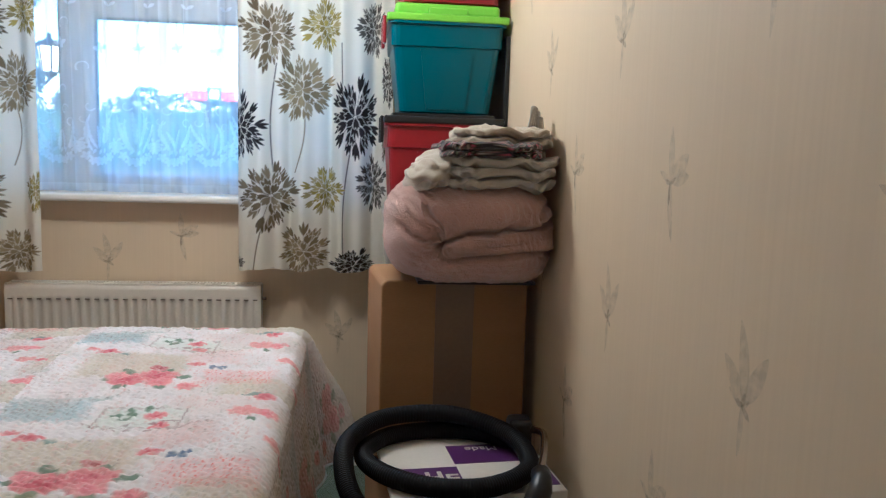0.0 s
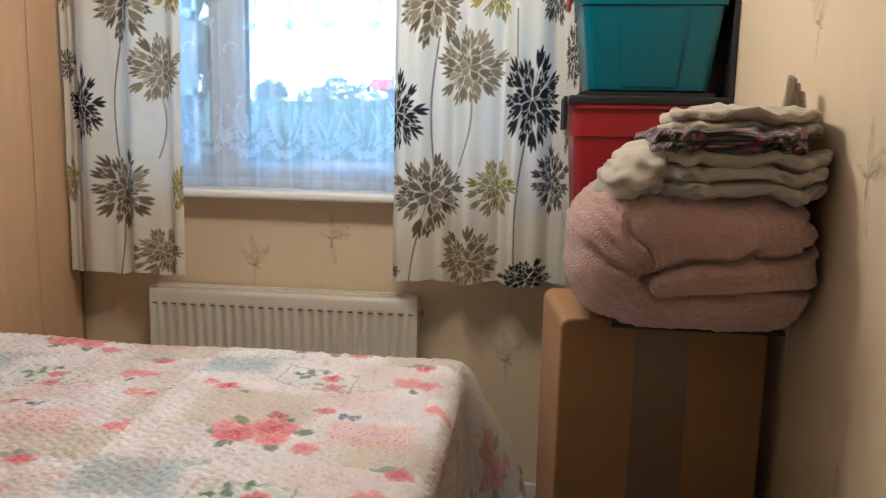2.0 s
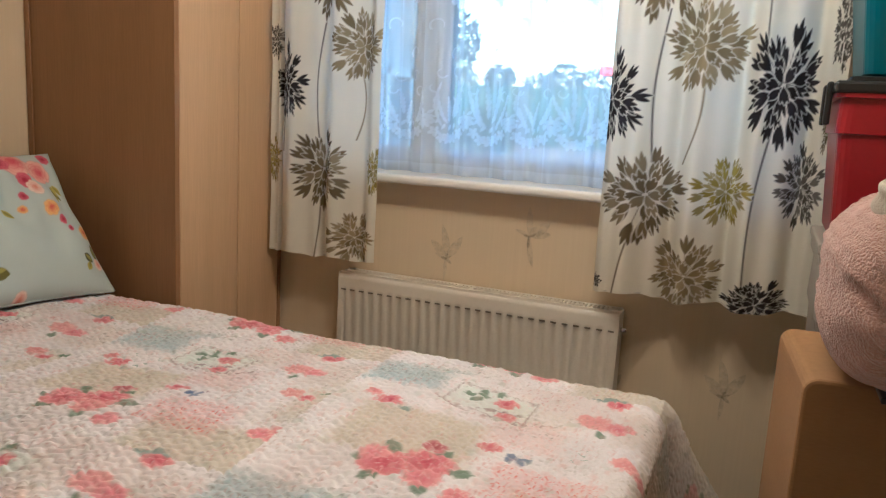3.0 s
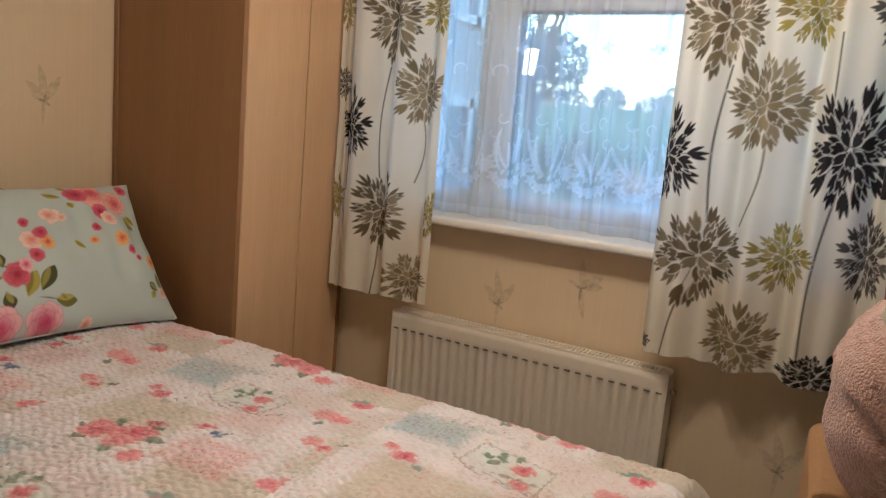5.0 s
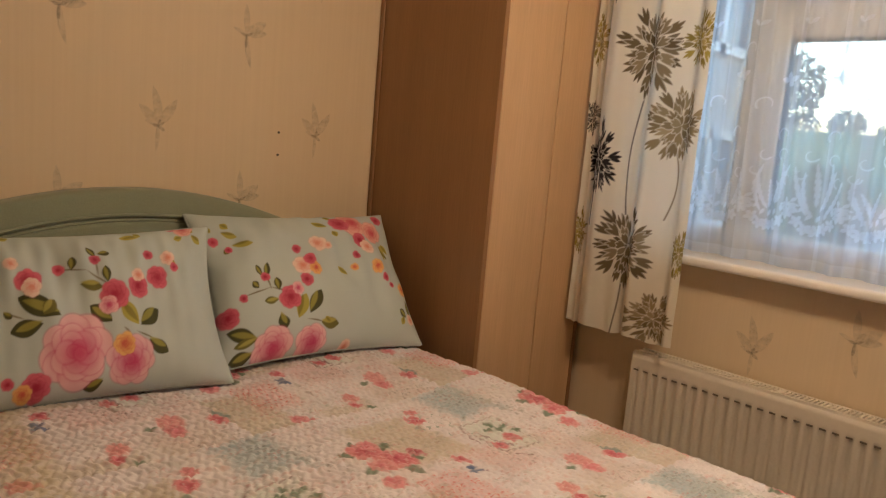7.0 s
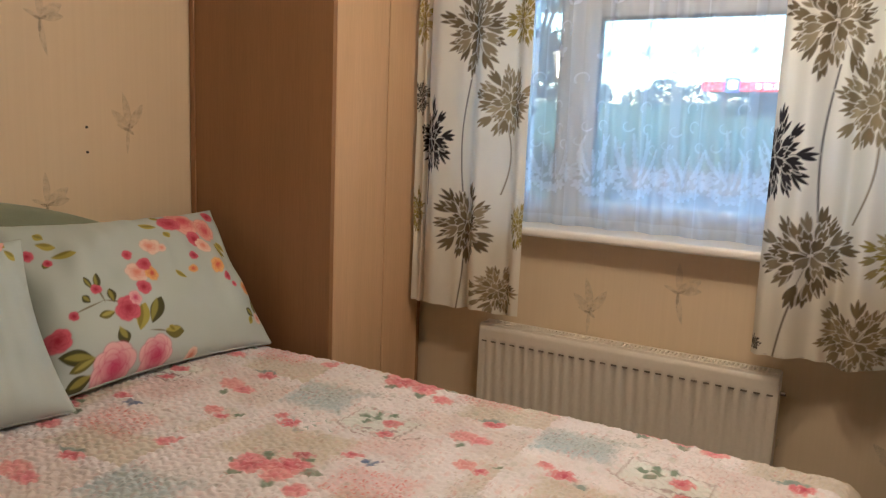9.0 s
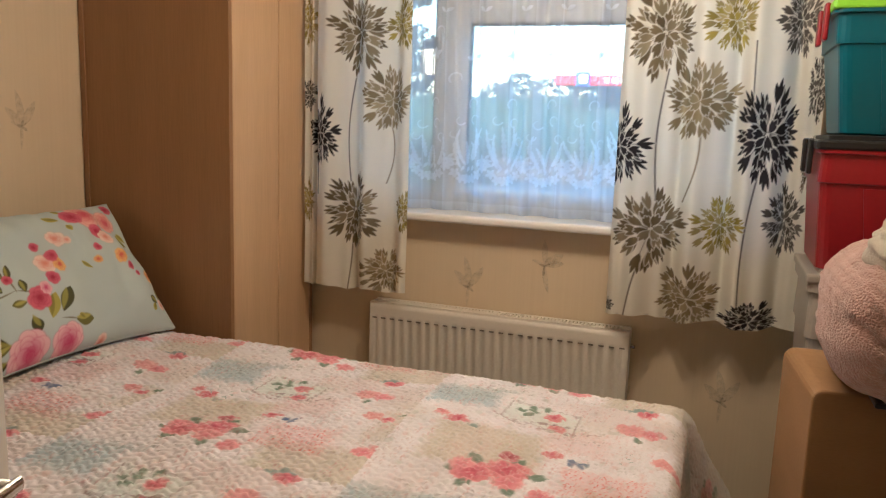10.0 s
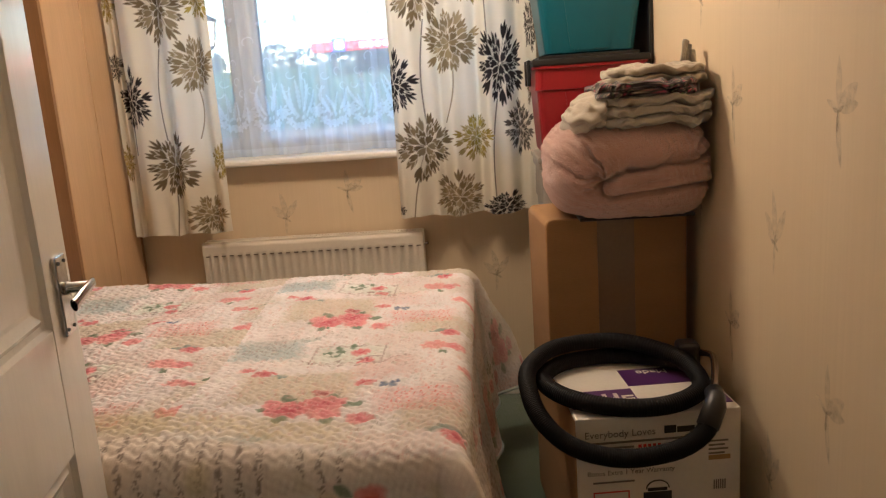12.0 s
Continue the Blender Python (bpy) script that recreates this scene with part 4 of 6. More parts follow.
lay(Q, np.clip(waves(a, b, 91, 0.33) * 1.2 - 0.15, 0, 1) * 0.22 * (np.clip(n2 + 0.8, 0, 1)), (0.55, 0.50, 0.34))
lay(Q, np.clip(waves(a, b, 93, 0.30) * 1.2 - 0.3, 0, 1) * 0.20 * (np.clip(n2 + 0.8, 0, 1)), (0.70, 0.50, 0.47))
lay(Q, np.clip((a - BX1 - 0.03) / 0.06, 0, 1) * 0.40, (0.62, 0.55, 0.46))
Q *= (1 + 0.05 * n3 + 0.05 * n2)[..., None]
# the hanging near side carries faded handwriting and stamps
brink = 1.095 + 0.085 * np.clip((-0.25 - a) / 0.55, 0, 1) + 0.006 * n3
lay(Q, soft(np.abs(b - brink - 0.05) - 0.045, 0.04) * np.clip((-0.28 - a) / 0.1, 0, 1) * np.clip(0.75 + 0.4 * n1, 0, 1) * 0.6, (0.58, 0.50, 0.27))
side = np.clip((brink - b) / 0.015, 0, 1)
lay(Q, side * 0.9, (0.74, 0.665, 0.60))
column = np.abs((a + 0.10 * (b - 1.1) + 0.0015 * n1) % 0.036 - 0.018)
script = soft(column - 0.0065 - 0.003 * n1, 0.003) * np.clip(np.sin(b / 0.0032 + 5 * n1) * 1.6 + 0.2 + n2, 0, 1) * (waves(a, b * 0.3, 31, 0.30) > -0.15)
lay(Q, side * script * 0.75, (0.17, 0.13, 0.11))
lay(Q, side * np.clip(waves(a, b, 107, 0.14) * 1.4 - 0.6, 0, 1) * 0.6, (0.60, 0.55, 0.36))
for cx, cy, rad in ((-0.29, 1.02, 0.030), (-0.34, 0.985, 0.022), (-0.24, 0.99, 0.018), (-0.66, 0.97, 0.026), (-0.95, 1.03, 0.03)):
    hit = np.hypot(a - cx, b - cy) < rad * 1.3
    leafs = Q[hit]
    rose_on(leafs, a[hit] + 0.004 * n1[hit], b[hit], cx, cy, rad, (0.78, 0.36, 0.32), (0.60, 0.10, 0.10), 5, 0.006)
    Q[hit] = leafs
    lay(Q, leaf_mask(a, b, cx - rad, cy + 0.01, 2.6, 0.04, 0.010, 0.006) * 0.8, GREEN)
for cx, cy, w, h, col in ((-0.185, 0.975, 0.050, 0.085, (0.15, 0.18, 0.16)), (-0.53, 0.985, 0.15, 0.05, (0.50, 0.58, 0.60))):
    d = np.maximum(np.abs(a - cx + 0.3 * (b - cy)) - w / 2, np.abs(b - cy) - h / 2)
    lay(Q, soft(d + 0.004 * n1, 0.008) * 0.75 * (1 + 0.4 * n2 > 0.7), col)


def drape(a, b):
    """Lays the unrolled quilt over the bed: rounded edges, hanging sides, flared corners."""
    ov_x, ov_n, ov_f = np.clip(a - BX1, 0, None), np.clip(BY0 - b, 0, None), np.clip(b - BY1, 0, None)
    x, y = np.minimum(a, BX1), np.clip(b, BY0, BY1)
    R = 0.055
    oy_ = np.maximum(ov_n, ov_f)
    sy = np.where(ov_n > 0, -1.0, 1.0)
    d = np.maximum(ov_x, oy_)
    turn_ = np.clip(d / R, 0, math.pi / 2)
    out = R * np.sin(turn_) + np.where(ov_n > ov_x, 0.30, 0.10) * np.clip(d - R * 1.57, 0, None)
    drop = R * (1 - np.cos(turn_)) + 0.985 * np.clip(d - R * 1.57, 0, None)
    h = np.hypot(ov_x, oy_) + 1e-9
    both = np.minimum(ov_x, oy_)
    out = out + 0.52 * both
    x = x + out * ov_x / h
    y = y + sy * out * oy_ / h
    hang = np.clip(d - 0.08, 0, None)
    x = x + 0.05 * hang * np.sin(b * 19 + 0.6) * (ov_x > oy_)
    y = y - 0.045 * hang * np.sin(a * 15 + 1.0) * (ov_n > ov_x)
    y = np.where((a < -1.46) & (ov_f > 0), np.minimum(y, 2.500), y)
    fade = np.clip(1 - d / 0.2, 0, 1)
    z = BZ - drop + (0.012 * waves(a, b, 14, 0.9) + 0.012 * np.clip(1 - (b - BY0) / 0.6, 0, 1)) * fade
    return np.stack([x, y, z], -1)


P = drape(a, b)
tu, tv = np.gradient(P, axis=0), np.gradient(P, axis=1)
nrm = np.cross(tu, tv)
nrm /= np.linalg.norm(nrm, axis=-1, keepdims=True) + 1e-9
row = 0.0210
wig = 0.0064 * np.sin(2 * np.pi * a / 0.036 + 2.4 * n3 + 0.5 * np.sin(b / row * math.pi)) + 0.0032 * n1
puff = np.abs(np.sin(math.pi * (b + wig) / row)) ** 0.60 * (0.8 + 0.25 * waves(a, b, 44, 0.05))
puff *= np.clip(1 - (a - BX1) / 0.10, 0.45, 1) * np.clip((b - BY0 + 0.08) / 0.14, 0.15, 1)
P += nrm * (0.0095 * puff + 0.0010 * n2)[..., None]
quilt = thing("patchwork_quilt", "cream quilted bedspread printed with pink roses and patches", "quilt")
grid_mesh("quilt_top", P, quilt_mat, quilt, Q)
tube("binding", np.concatenate([P[::5, 0], P[-1, ::5], P[::-5, -1]]), 0.006, lining, quilt, 6, "sewn edge binding")


# ---- pillows ----
# printed roses, leaves and twigs on each pillowcase: place on the cloth, size in mm and ink
NARROW_ROSES = [(0.163, 0.028, 48, "p"), (0.283, 0.03, 40, "p"), (0.403, 0.009, 12, "c"), (0.228, 0.166, 22, "d"), (0.043, 0.137, 19, "d"), (0.092, 0.182, 8, "d"), (0.168, 0.236, 9, "d"), (0.294, 0.262, 20, "c"), (0.333, 0.252, 14, "o"), (0.293, 0.217, 13, "d"), (0.321, 0.281, 12, "d"), (0.362, 0.336, 18, "c"), (0.29, 0.319, 9, "d"), (0.39, 0.322, 8, "c")]
NARROW_ROSES += [(0.522, 0.422, 44, "w"), (0.471, 0.417, 22, "d"), (0.599, 0.385, 28, "w"), (0.526, 0.349, 17, "d"), (0.547, 0.324, 17, "c"), (0.65, 0.445, 14, "d"), (0.489, 0.29, 9, "d"), (0.47, 0.25, 8, "o"), (0.561, 0.251, 15, "o"), (0.589, 0.216, 9, "d"), (0.606, 0.19, 6, "d"), (0.653, 0.175, 14, "o"), (0.665, 0.08, 11, "c"), (0.052, 0.37, 10, "d")]
NARROW_ROSES += [(0.088, 0.337, 7, "d"), (0.256, 0.19, 12, "p")]
NARROW_LEAVES = [(0.117, 0.06, 0.043, 0.093, 15, 0), (0.106, 0.025, 0.047, 0.017, 15, 0), (0.193, 0.123, 0.201, 0.082, 14, 0), (0.243, 0.102, 0.277, 0.166, 15, 2), (0.282, 0.114, 0.325, 0.174, 15, 0), (0.314, 0.084, 0.368, 0.077, 14, 1), (0.118, 0.062, 0.059, 0.053, 10, 1), (0.142, 0.205, 0.129, 0.224, 9, 0), (0.197, 0.19, 0.2, 0.226, 9, 0), (0.192, 0.164, 0.154, 0.164, 9, 1), (0.171, 0.233, 0.185, 0.275, 8, 0), (0.16, 0.24, 0.148, 0.27, 7, 0), (0.425, 0.406, 0.38, 0.422, 10, 2), (0.616, 0.278, 0.628, 0.335, 10, 2)]
NARROW_LEAVES += [(0.654, 0.308, 0.637, 0.342, 9, 2), (0.445, 0.361, 0.438, 0.383, 9, 2), (0.458, 0.443, 0.433, 0.454, 9, 2), (0.437, 0.226, 0.414, 0.251, 9, 2), (0.667, 0.088, 0.661, 0.135, 10, 0), (0.642, 0.085, 0.617, 0.106, 10, 0), (0.632, 0.087, 0.618, 0.065, 8, 2), (0.106, 0.407, 0.09, 0.424, 10, 2), (0.081, 0.395, 0.118, 0.377, 9, 2), (0.102, 0.349, 0.15, 0.344, 8, 2), (0.093, 0.343, 0.074, 0.327, 7, 1), (0.055, 0.402, 0.045, 0.415, 8, 2), (0.348, 0.081, 0.333, 0.098, 7, 2), (0.614, 0.336, 0.635, 0.293, 8, 1)]
NARROW_TWIGS = [(0.232, 0.179, 0.176, 0.202), (0.176, 0.202, 0.095, 0.187), (0.258, 0.107, 0.237, 0.151), (0.177, 0.196, 0.173, 0.239), (0.27, 0.098, 0.322, 0.085)]
BROAD_ROSES = [(0.237, 0.12, 75, "p"), (0.381, 0.08, 54, "p"), (0.35, 0.258, 26, "d"), (0.332, 0.231, 16, "p"), (0.423, 0.278, 20, "d"), (0.49, 0.303, 22, "d"), (0.47, 0.371, 10, "d"), (0.532, 0.359, 15, "c"), (0.549, 0.331, 9, "d"), (0.214, 0.339, 10, "d"), (0.309, 0.358, 10, "d"), (0.133, 0.31, 22, "d"), (0.14, 0.292, 16, "c"), (0.095, 0.36, 12, "c")]
BROAD_ROSES += [(0.463, 0.486, 8, "d"), (0.609, 0.476, 23, "w"), (0.578, 0.486, 14, "d"), (0.132, 0.041, 25, "d"), (0.099, 0.03, 16, "o"), (0.064, 0.06, 10, "d"), (0.427, 0.309, 12, "c"), (0.365, 0.126, 20, "o")]
BROAD_LEAVES = [(0.204, 0.214, 0.115, 0.265, 22, 0), (0.158, 0.198, 0.086, 0.186, 18, 0), (0.335, 0.187, 0.289, 0.23, 18, 0), (0.41, 0.174, 0.372, 0.23, 18, 2), (0.416, 0.173, 0.469, 0.208, 18, 0), (0.436, 0.132, 0.485, 0.097, 16, 0), (0.303, 0.035, 0.257, 0.021, 14, 0), (0.161, 0.22, 0.19, 0.251, 14, 1), (0.245, 0.332, 0.252, 0.367, 9, 0), (0.265, 0.294, 0.315, 0.281, 11, 1), (0.335, 0.29, 0.334, 0.331, 10, 0), (0.313, 0.366, 0.298, 0.4, 9, 0), (0.321, 0.377, 0.353, 0.38, 8, 0), (0.443, 0.477, 0.404, 0.48, 9, 2)]
BROAD_LEAVES += [(0.464, 0.444, 0.406, 0.439, 9, 2), (0.446, 0.458, 0.464, 0.446, 8, 2), (0.644, 0.453, 0.621, 0.471, 10, 2), (0.636, 0.441, 0.662, 0.414, 10, 2), (0.604, 0.437, 0.577, 0.43, 9, 2), (0.107, 0.462, 0.081, 0.452, 9, 2), (0.067, 0.239, 0.084, 0.223, 7, 0), (0.523, 0.361, 0.553, 0.341, 8, 2)]
BROAD_TWIGS = [(0.346, 0.277, 0.283, 0.327), (0.283, 0.327, 0.214, 0.339), (0.312, 0.306, 0.311, 0.354), (0.067, 0.239, 0.115, 0.215), (0.365, 0.17, 0.382, 0.154), (0.401, 0.157, 0.449, 0.135)]
INKS = {"p": ((0.72, 0.26, 0.36), (0.56, 0.055, 0.16), (0.84, 0.60, 0.61)), "d": ((0.55, 0.04, 0.10), (0.36, 0.012, 0.05), (0.70, 0.18, 0.24)),
        "w": ((0.76, 0.28, 0.27), (0.60, 0.07, 0.11), (0.84, 0.55, 0.44)), "c": ((0.80, 0.52, 0.42), (0.70, 0.25, 0.18), (0.84, 0.74, 0.66)),
        "o": ((0.76, 0.36, 0.16), (0.60, 0.10, 0.07), (0.84, 0.58, 0.16))}
LEAF_INKS = (((0.060, 0.062, 0.018), (0.34, 0.32, 0.06)), ((0.15, 0.14, 0.03), (0.46, 0.42, 0.09)), ((0.40, 0.36, 0.06), (0.20, 0.18, 0.03)))


def pillow_print(u, v, flip):
    u, v = (0.705 - (0.705 - u) / 0.80, v * 1.12) if flip else (u + 0.016, v + 0.006)
    C = np.empty(u.shape + (3,))
    C[:] = (0.50, 0.575, 0.56)
    for x0, y0, x1, y1 in BROAD_TWIGS if flip else NARROW_TWIGS:
        ln = math.hypot(x1 - x0, y1 - y0)
        box = near(u, v, x0, y0, ln * 1.1)
        if box:
            lay(C[box], leaf_mask(u[box], v[box], x0, y0, math.atan2(y1 - y0, x1 - x0), ln, 0.0022, 0.003) * 0.9, (0.15, 0.11, 0.04))
    for x0, y0, x1, y1, w, k in BROAD_LEAVES if flip else NARROW_LEAVES:
        ln, an = math.hypot(x1 - x0, y1 - y0) * 1.12, math.atan2(y1 - y0, x1 - x0)
        box = near(u, v, x0, y0, ln * 1.1)
        if box:
            lay(C[box], leaf_mask(u[box], v[box], x0, y0, an, ln, w * 0.00125, 0.003), LEAF_INKS[k][0])
            lay(C[box], leaf_mask(u[box], v[box], x0, y0 + w * 0.0004, an + 0.10, ln * 0.85, w * 0.00055, 0.004) * 0.8, LEAF_INKS[k][1])
    for k, (cx, cy, size, ink) in enumerate(BROAD_ROSES if flip else NARROW_ROSES):
        rad = size * (0.00122 if size > 30 else 0.00148)
        box = near(u, v, cx, cy, rad * 1.4)
        if box:
            main, dark, pale = INKS[ink]
            rose_on(C[box], u[box], v[box], cx, cy, rad, tuple(0.35 * a_ + 0.65 * b_ for a_, b_ in zip(main, pale)), dark, k + 1, 0.0028)
            if size > 30:
                core = soft(np.hypot(u[box] - cx - 0.1 * rad, v[box] - cy + 0.15 * rad) - rad * 0.30, rad * 0.5)
                lay(C[box], core * 0.5, dark)
    return C


def pillow(centre, along, up, width, height, thick, flip, seed, label):
    along, up = Vector(along).normalized(), Vector(up)
    up = (up - along * up.dot(along)).normalized()
    face = along.cross(up)
    nu, nv = 300, 210
    u, v = np.meshgrid(np.linspace(0, 1, nu), np.linspace(0, 1, nv))
    s, t = 2 * u - 1, 2 * v - 1
    shrink_u = 1 - 0.075 * (1 - t ** 2) * s ** 2
    shrink_v = 1 - 0.085 * (1 - s ** 2) * t ** 2
    puffy = ((1 - np.abs(s) ** 2.6) * (1 - np.abs(t) ** 2.4)).clip(0) ** 0.52
    crease = 0.010 * waves(s * 0.6, t * 0.12 + 0.1 * s, seed, 0.13) * puffy * (0.25 + 0.75 * (t > -2) * np.clip(0.3 + t, 0, 1)) + 0.016 * waves(s, t, seed + 1, 0.9) * puffy
    ob = thing("pillow", label, "pillow", "pillows on the bed")
    c = np.array(centre)
    A_, U_, F_ = np.array(along), np.array(up), np.array(face)
    base = c + (s * shrink_u * width / 2)[..., None] * A_ + (t * shrink_v * height / 2)[..., None] * U_
    front = base + (thick * 0.62 * puffy + crease + 0.002)[..., None] * F_
    back = base - (thick * 0.38 * puffy)[..., None] * F_
    C = pillow_print(u * width, v * height, flip)
    grid_mesh("pillowcase_front", front, pillow_mat, ob, C)
    grid_mesh("pillowcase_back", back[:, ::-1][::3, ::3], lining, ob)
    rim = np.concatenate([base[0], base[1:, -1], base[-1, -2::-1], base[-2::-1, 0]])[::4]
    tube("seam", rim, 0.0035, lining, ob, 6)
    return ob


pillow((-1.875, 2.122, 0.925), (0.06, 1, -0.01), (-0.30, 0, 0.40), 0.685, 0.475, 0.16, False, 3, "sage cotton pillow printed with pink roses leaning by the wardrobe")
pillow((-1.815, 1.430, 0.912), (0.10, 1, 0.02), (-0.22, 0, 0.40), 0.705, 0.425, 0.16, True, 6, "sage cotton pillow printed with large pink roses")

# ---- tall cardboard box ----
carton = thing("cardboard_box", "tall brown cardboard box taped down its front", "cardboard box", at=(0.097, 1.985, 0.0), turn=5.5)
CW, CD, CH = 0.400, 0.300, 0.955
bm = block(0, CW, 0, CD, 0, CH)
left_top = [e for e in bm.edges if all(v.co.x < 0.01 and v.co.z > CH - 0.01 for v in e.verts)]
bmesh.ops.bevel(bm, geom=left_top, offset=0.022, segments=5, profile=0.5, affect="EDGES")
rest = [e for e in bm.edges if e.calc_face_angle(0) > 1.2]
bmesh.ops.bevel(bm, geom=rest, offset=0.005, segments=2, profile=0.5, affect="EDGES")
part("box_body", bm, card, carton)
part("front_tape", block(0.145, 0.250, -0.0012, 0.0005, 0.0, CH - 0.003, 0.0003), tape_mat, carton, "brown parcel tape")
part("top_tape", block(0.145, 0.250, -0.001, CD, CH - 0.0005, CH + 0.0012, 0.0003), tape_mat, carton, "brown parcel tape")
part("corner_crease", blocks([(0.0042, 0.0060, -0.0008, 0.001, 0.30, 0.50), (-0.0010, 0.0004, 0.05, 0.052, 0.42, 0.56), (-0.0010, 0.0004, 0.03, 0.0315, 0.36, 0.44)]), tape_mat, carton)


# ---- storage tubs ----
def tub(name, label, x0, x1, y0, y1, z0, z1, body, lid, lid_high, taper, straps=None, group="stacked storage tubs"):
    ob = thing(name, label, "storage box", group)
    bm = bmesh.new()
    rings = []
    h = z1 - z0
    cx, cy = (x0 + x1) / 2, (y0 + y1) / 2
    for f, grow in ((0.0, -taper - 0.008), (0.012, -taper), (0.70, -taper * 0.35), (0.705, -taper * 0.35 + 0.006), (0.93, -0.004), (0.935, 0.006), (1.0, 0.006)):
        hx, hy = (x1 - x0) / 2 + grow, (y1 - y0) / 2 + grow
        pts = []
        for sx, sy in ((-1, -1), (1, -1), (1, 1), (-1, 1)):
            for k in range(5):
                a = math.atan2(sy, sx) + radians(-45 + 22.5 * k)
                rr = 0.026
                pts.append((cx + sx * (hx - rr) + rr * math.cos(a), cy + sy * (hy - rr) + rr * math.sin(a), z0 + f * h))
        rings.append([bm.verts.new(p) for p in pts])
    for a, b in zip(rings, rings[1:]):
        for k in range(len(a)):
            bm.faces.new((a[k], a[(k + 1) % len(a)], b[(k + 1) % len(a)], b[k]))
    bm.faces.new(rings[0][::-1])
    bm.faces.new(rings[-1])
    part("tub_body", bm, body, ob)
    w = x1 - x0
    bm = bmesh.new()
    low, high = y0 + taper * 0.97, y0 + taper * 0.40
    for za, zb, ya, yb in ((z0 + 0.012, z0 + h * 0.67, low, high),):
        v = [bm.verts.new(p) for p in ((x0 + w * 0.33, ya + 0.004, za), (x1 - w * 0.33, ya + 0.004, za), (x1 - w * 0.27, yb + 0.004, zb), (x0 + w * 0.27, yb + 0.004, zb))]
        f = bm.faces.new(v)
        solid = bmesh.ops.extrude_face_region(bm, geom=[f])
        for q in solid["geom"]:
            if isinstance(q, bmesh.types.BMVert):
                q.co.y -= 0.008
        bmesh.ops.recalc_face_normals(bm, faces=bm.faces)
    part("raised_panel", bm, body, ob)
    bm = block(x0 - 0.010, x1 + 0.010, y0 - 0.010, y1 + 0.010, z1 - 0.012, z1 + 0.012, 0.006)
    part("lid_rim", bm, lid, ob, "fitted lid")
    part("lid_top", block(x0 + 0.018, x1 - 0.018, y0 + 0.018, y1 - 0.018, z1 + 0.010, z1 + lid_high, 0.012, 3), lid, ob)
    part("lid_recess", block(cx - w * 0.17, cx + w * 0.17, y0 + 0.012, y0 + 0.05, z1 + 0.011, z1 + lid_high * 0.72, 0.005), lid, ob)
    if straps:
        for k in (0.25, 0.62):
            yy = y0 + (y1 - y0) * k
            part("clip_handle", blocks([(x0 - 0.020, x0 - 0.008, yy - 0.02, yy + 0.02, z1 - 0.075, z1 + 0.014)], 0.004), straps, ob, "snap-on clip")
    return ob


tub("storage_tub", "milky grey plastic storage tub at the base of the stack", 0.135, 0.495, 2.555, 2.905, 0.0, 0.525, grey_plastic, grey_plastic, 0.02, 0.018)
tub("storage_tub", "milky grey plastic storage tub under the red one", 0.135, 0.495, 2.555, 2.905, 0.547, 1.065, grey_plastic, grey_plastic, 0.02, 0.018)
tub("storage_tub", "red plastic storage tub with a black lid", 0.125, 0.503, 2.545, 2.905, 1.087, 1.395, red_plastic, black_plastic, 0.024, 0.020, black_plastic)
tub("storage_tub", "teal plastic storage tub with a lime green lid", 0.128, 0.508, 2.545, 2.905, 1.421, 1.722, teal_plastic, lime_plastic, 0.050, 0.038, red_plastic)
tub("storage_tub", "red plastic storage tub on top of the stack", 0.160, 0.500, 2.555, 2.905, 1.774, 2.05, red_plastic, red_plastic, 0.024, 0.014)


# Added black slab darkens the gap between tubs and wall, standing in for shade.
case = thing("gap_shade_slab", "black slab added for the shade between the tubs and the wall", "case")
part("slab_body", block(0.5155, 0.5295, 2.57, 2.90, 0.0, 1.68, 0.004, 3), black_plastic, case)
# Thin raised block on the added slab.
part("handle", block(0.5125, 0.5155, 2.66, 2.80, 1.62, 1.64, 0.001), black_plastic, case)

# ---- folded pink duvet ----
def lump(name, centre, half, power, bulge, material, parent, C_of=None, nu=220, nv=110, label=""):
    """A soft closed form: a superellipsoid pushed in and out by a function of its own surface."""
    th, ph = np.meshgrid(np.linspace(0, 2 * np.pi, nu, endpoint=False), np.linspace(-np.pi / 2, np.pi / 2, nv))
    f = lambda w, p: np.sign(w) * np.abs(w) ** p
    px, py, pz = power
    X = f(np.cos(ph), pz) * f(np.cos(th), px)
    Y = f(np.cos(ph), pz) * f(np.sin(th), py)
    Z = f(np.sin(ph), pz)
    P = np.stack([X, Y, Z], -1) * np.array(half)
    P = P + bulge(P, np.stack([X, Y, Z], -1))
    C = C_of(P) if C_of else None
    return grid_mesh(name, P + np.array(centre), material, parent, C, wrap=True, label=label)


def groove(d, w):
    return np.exp(-(d / w) ** 2)


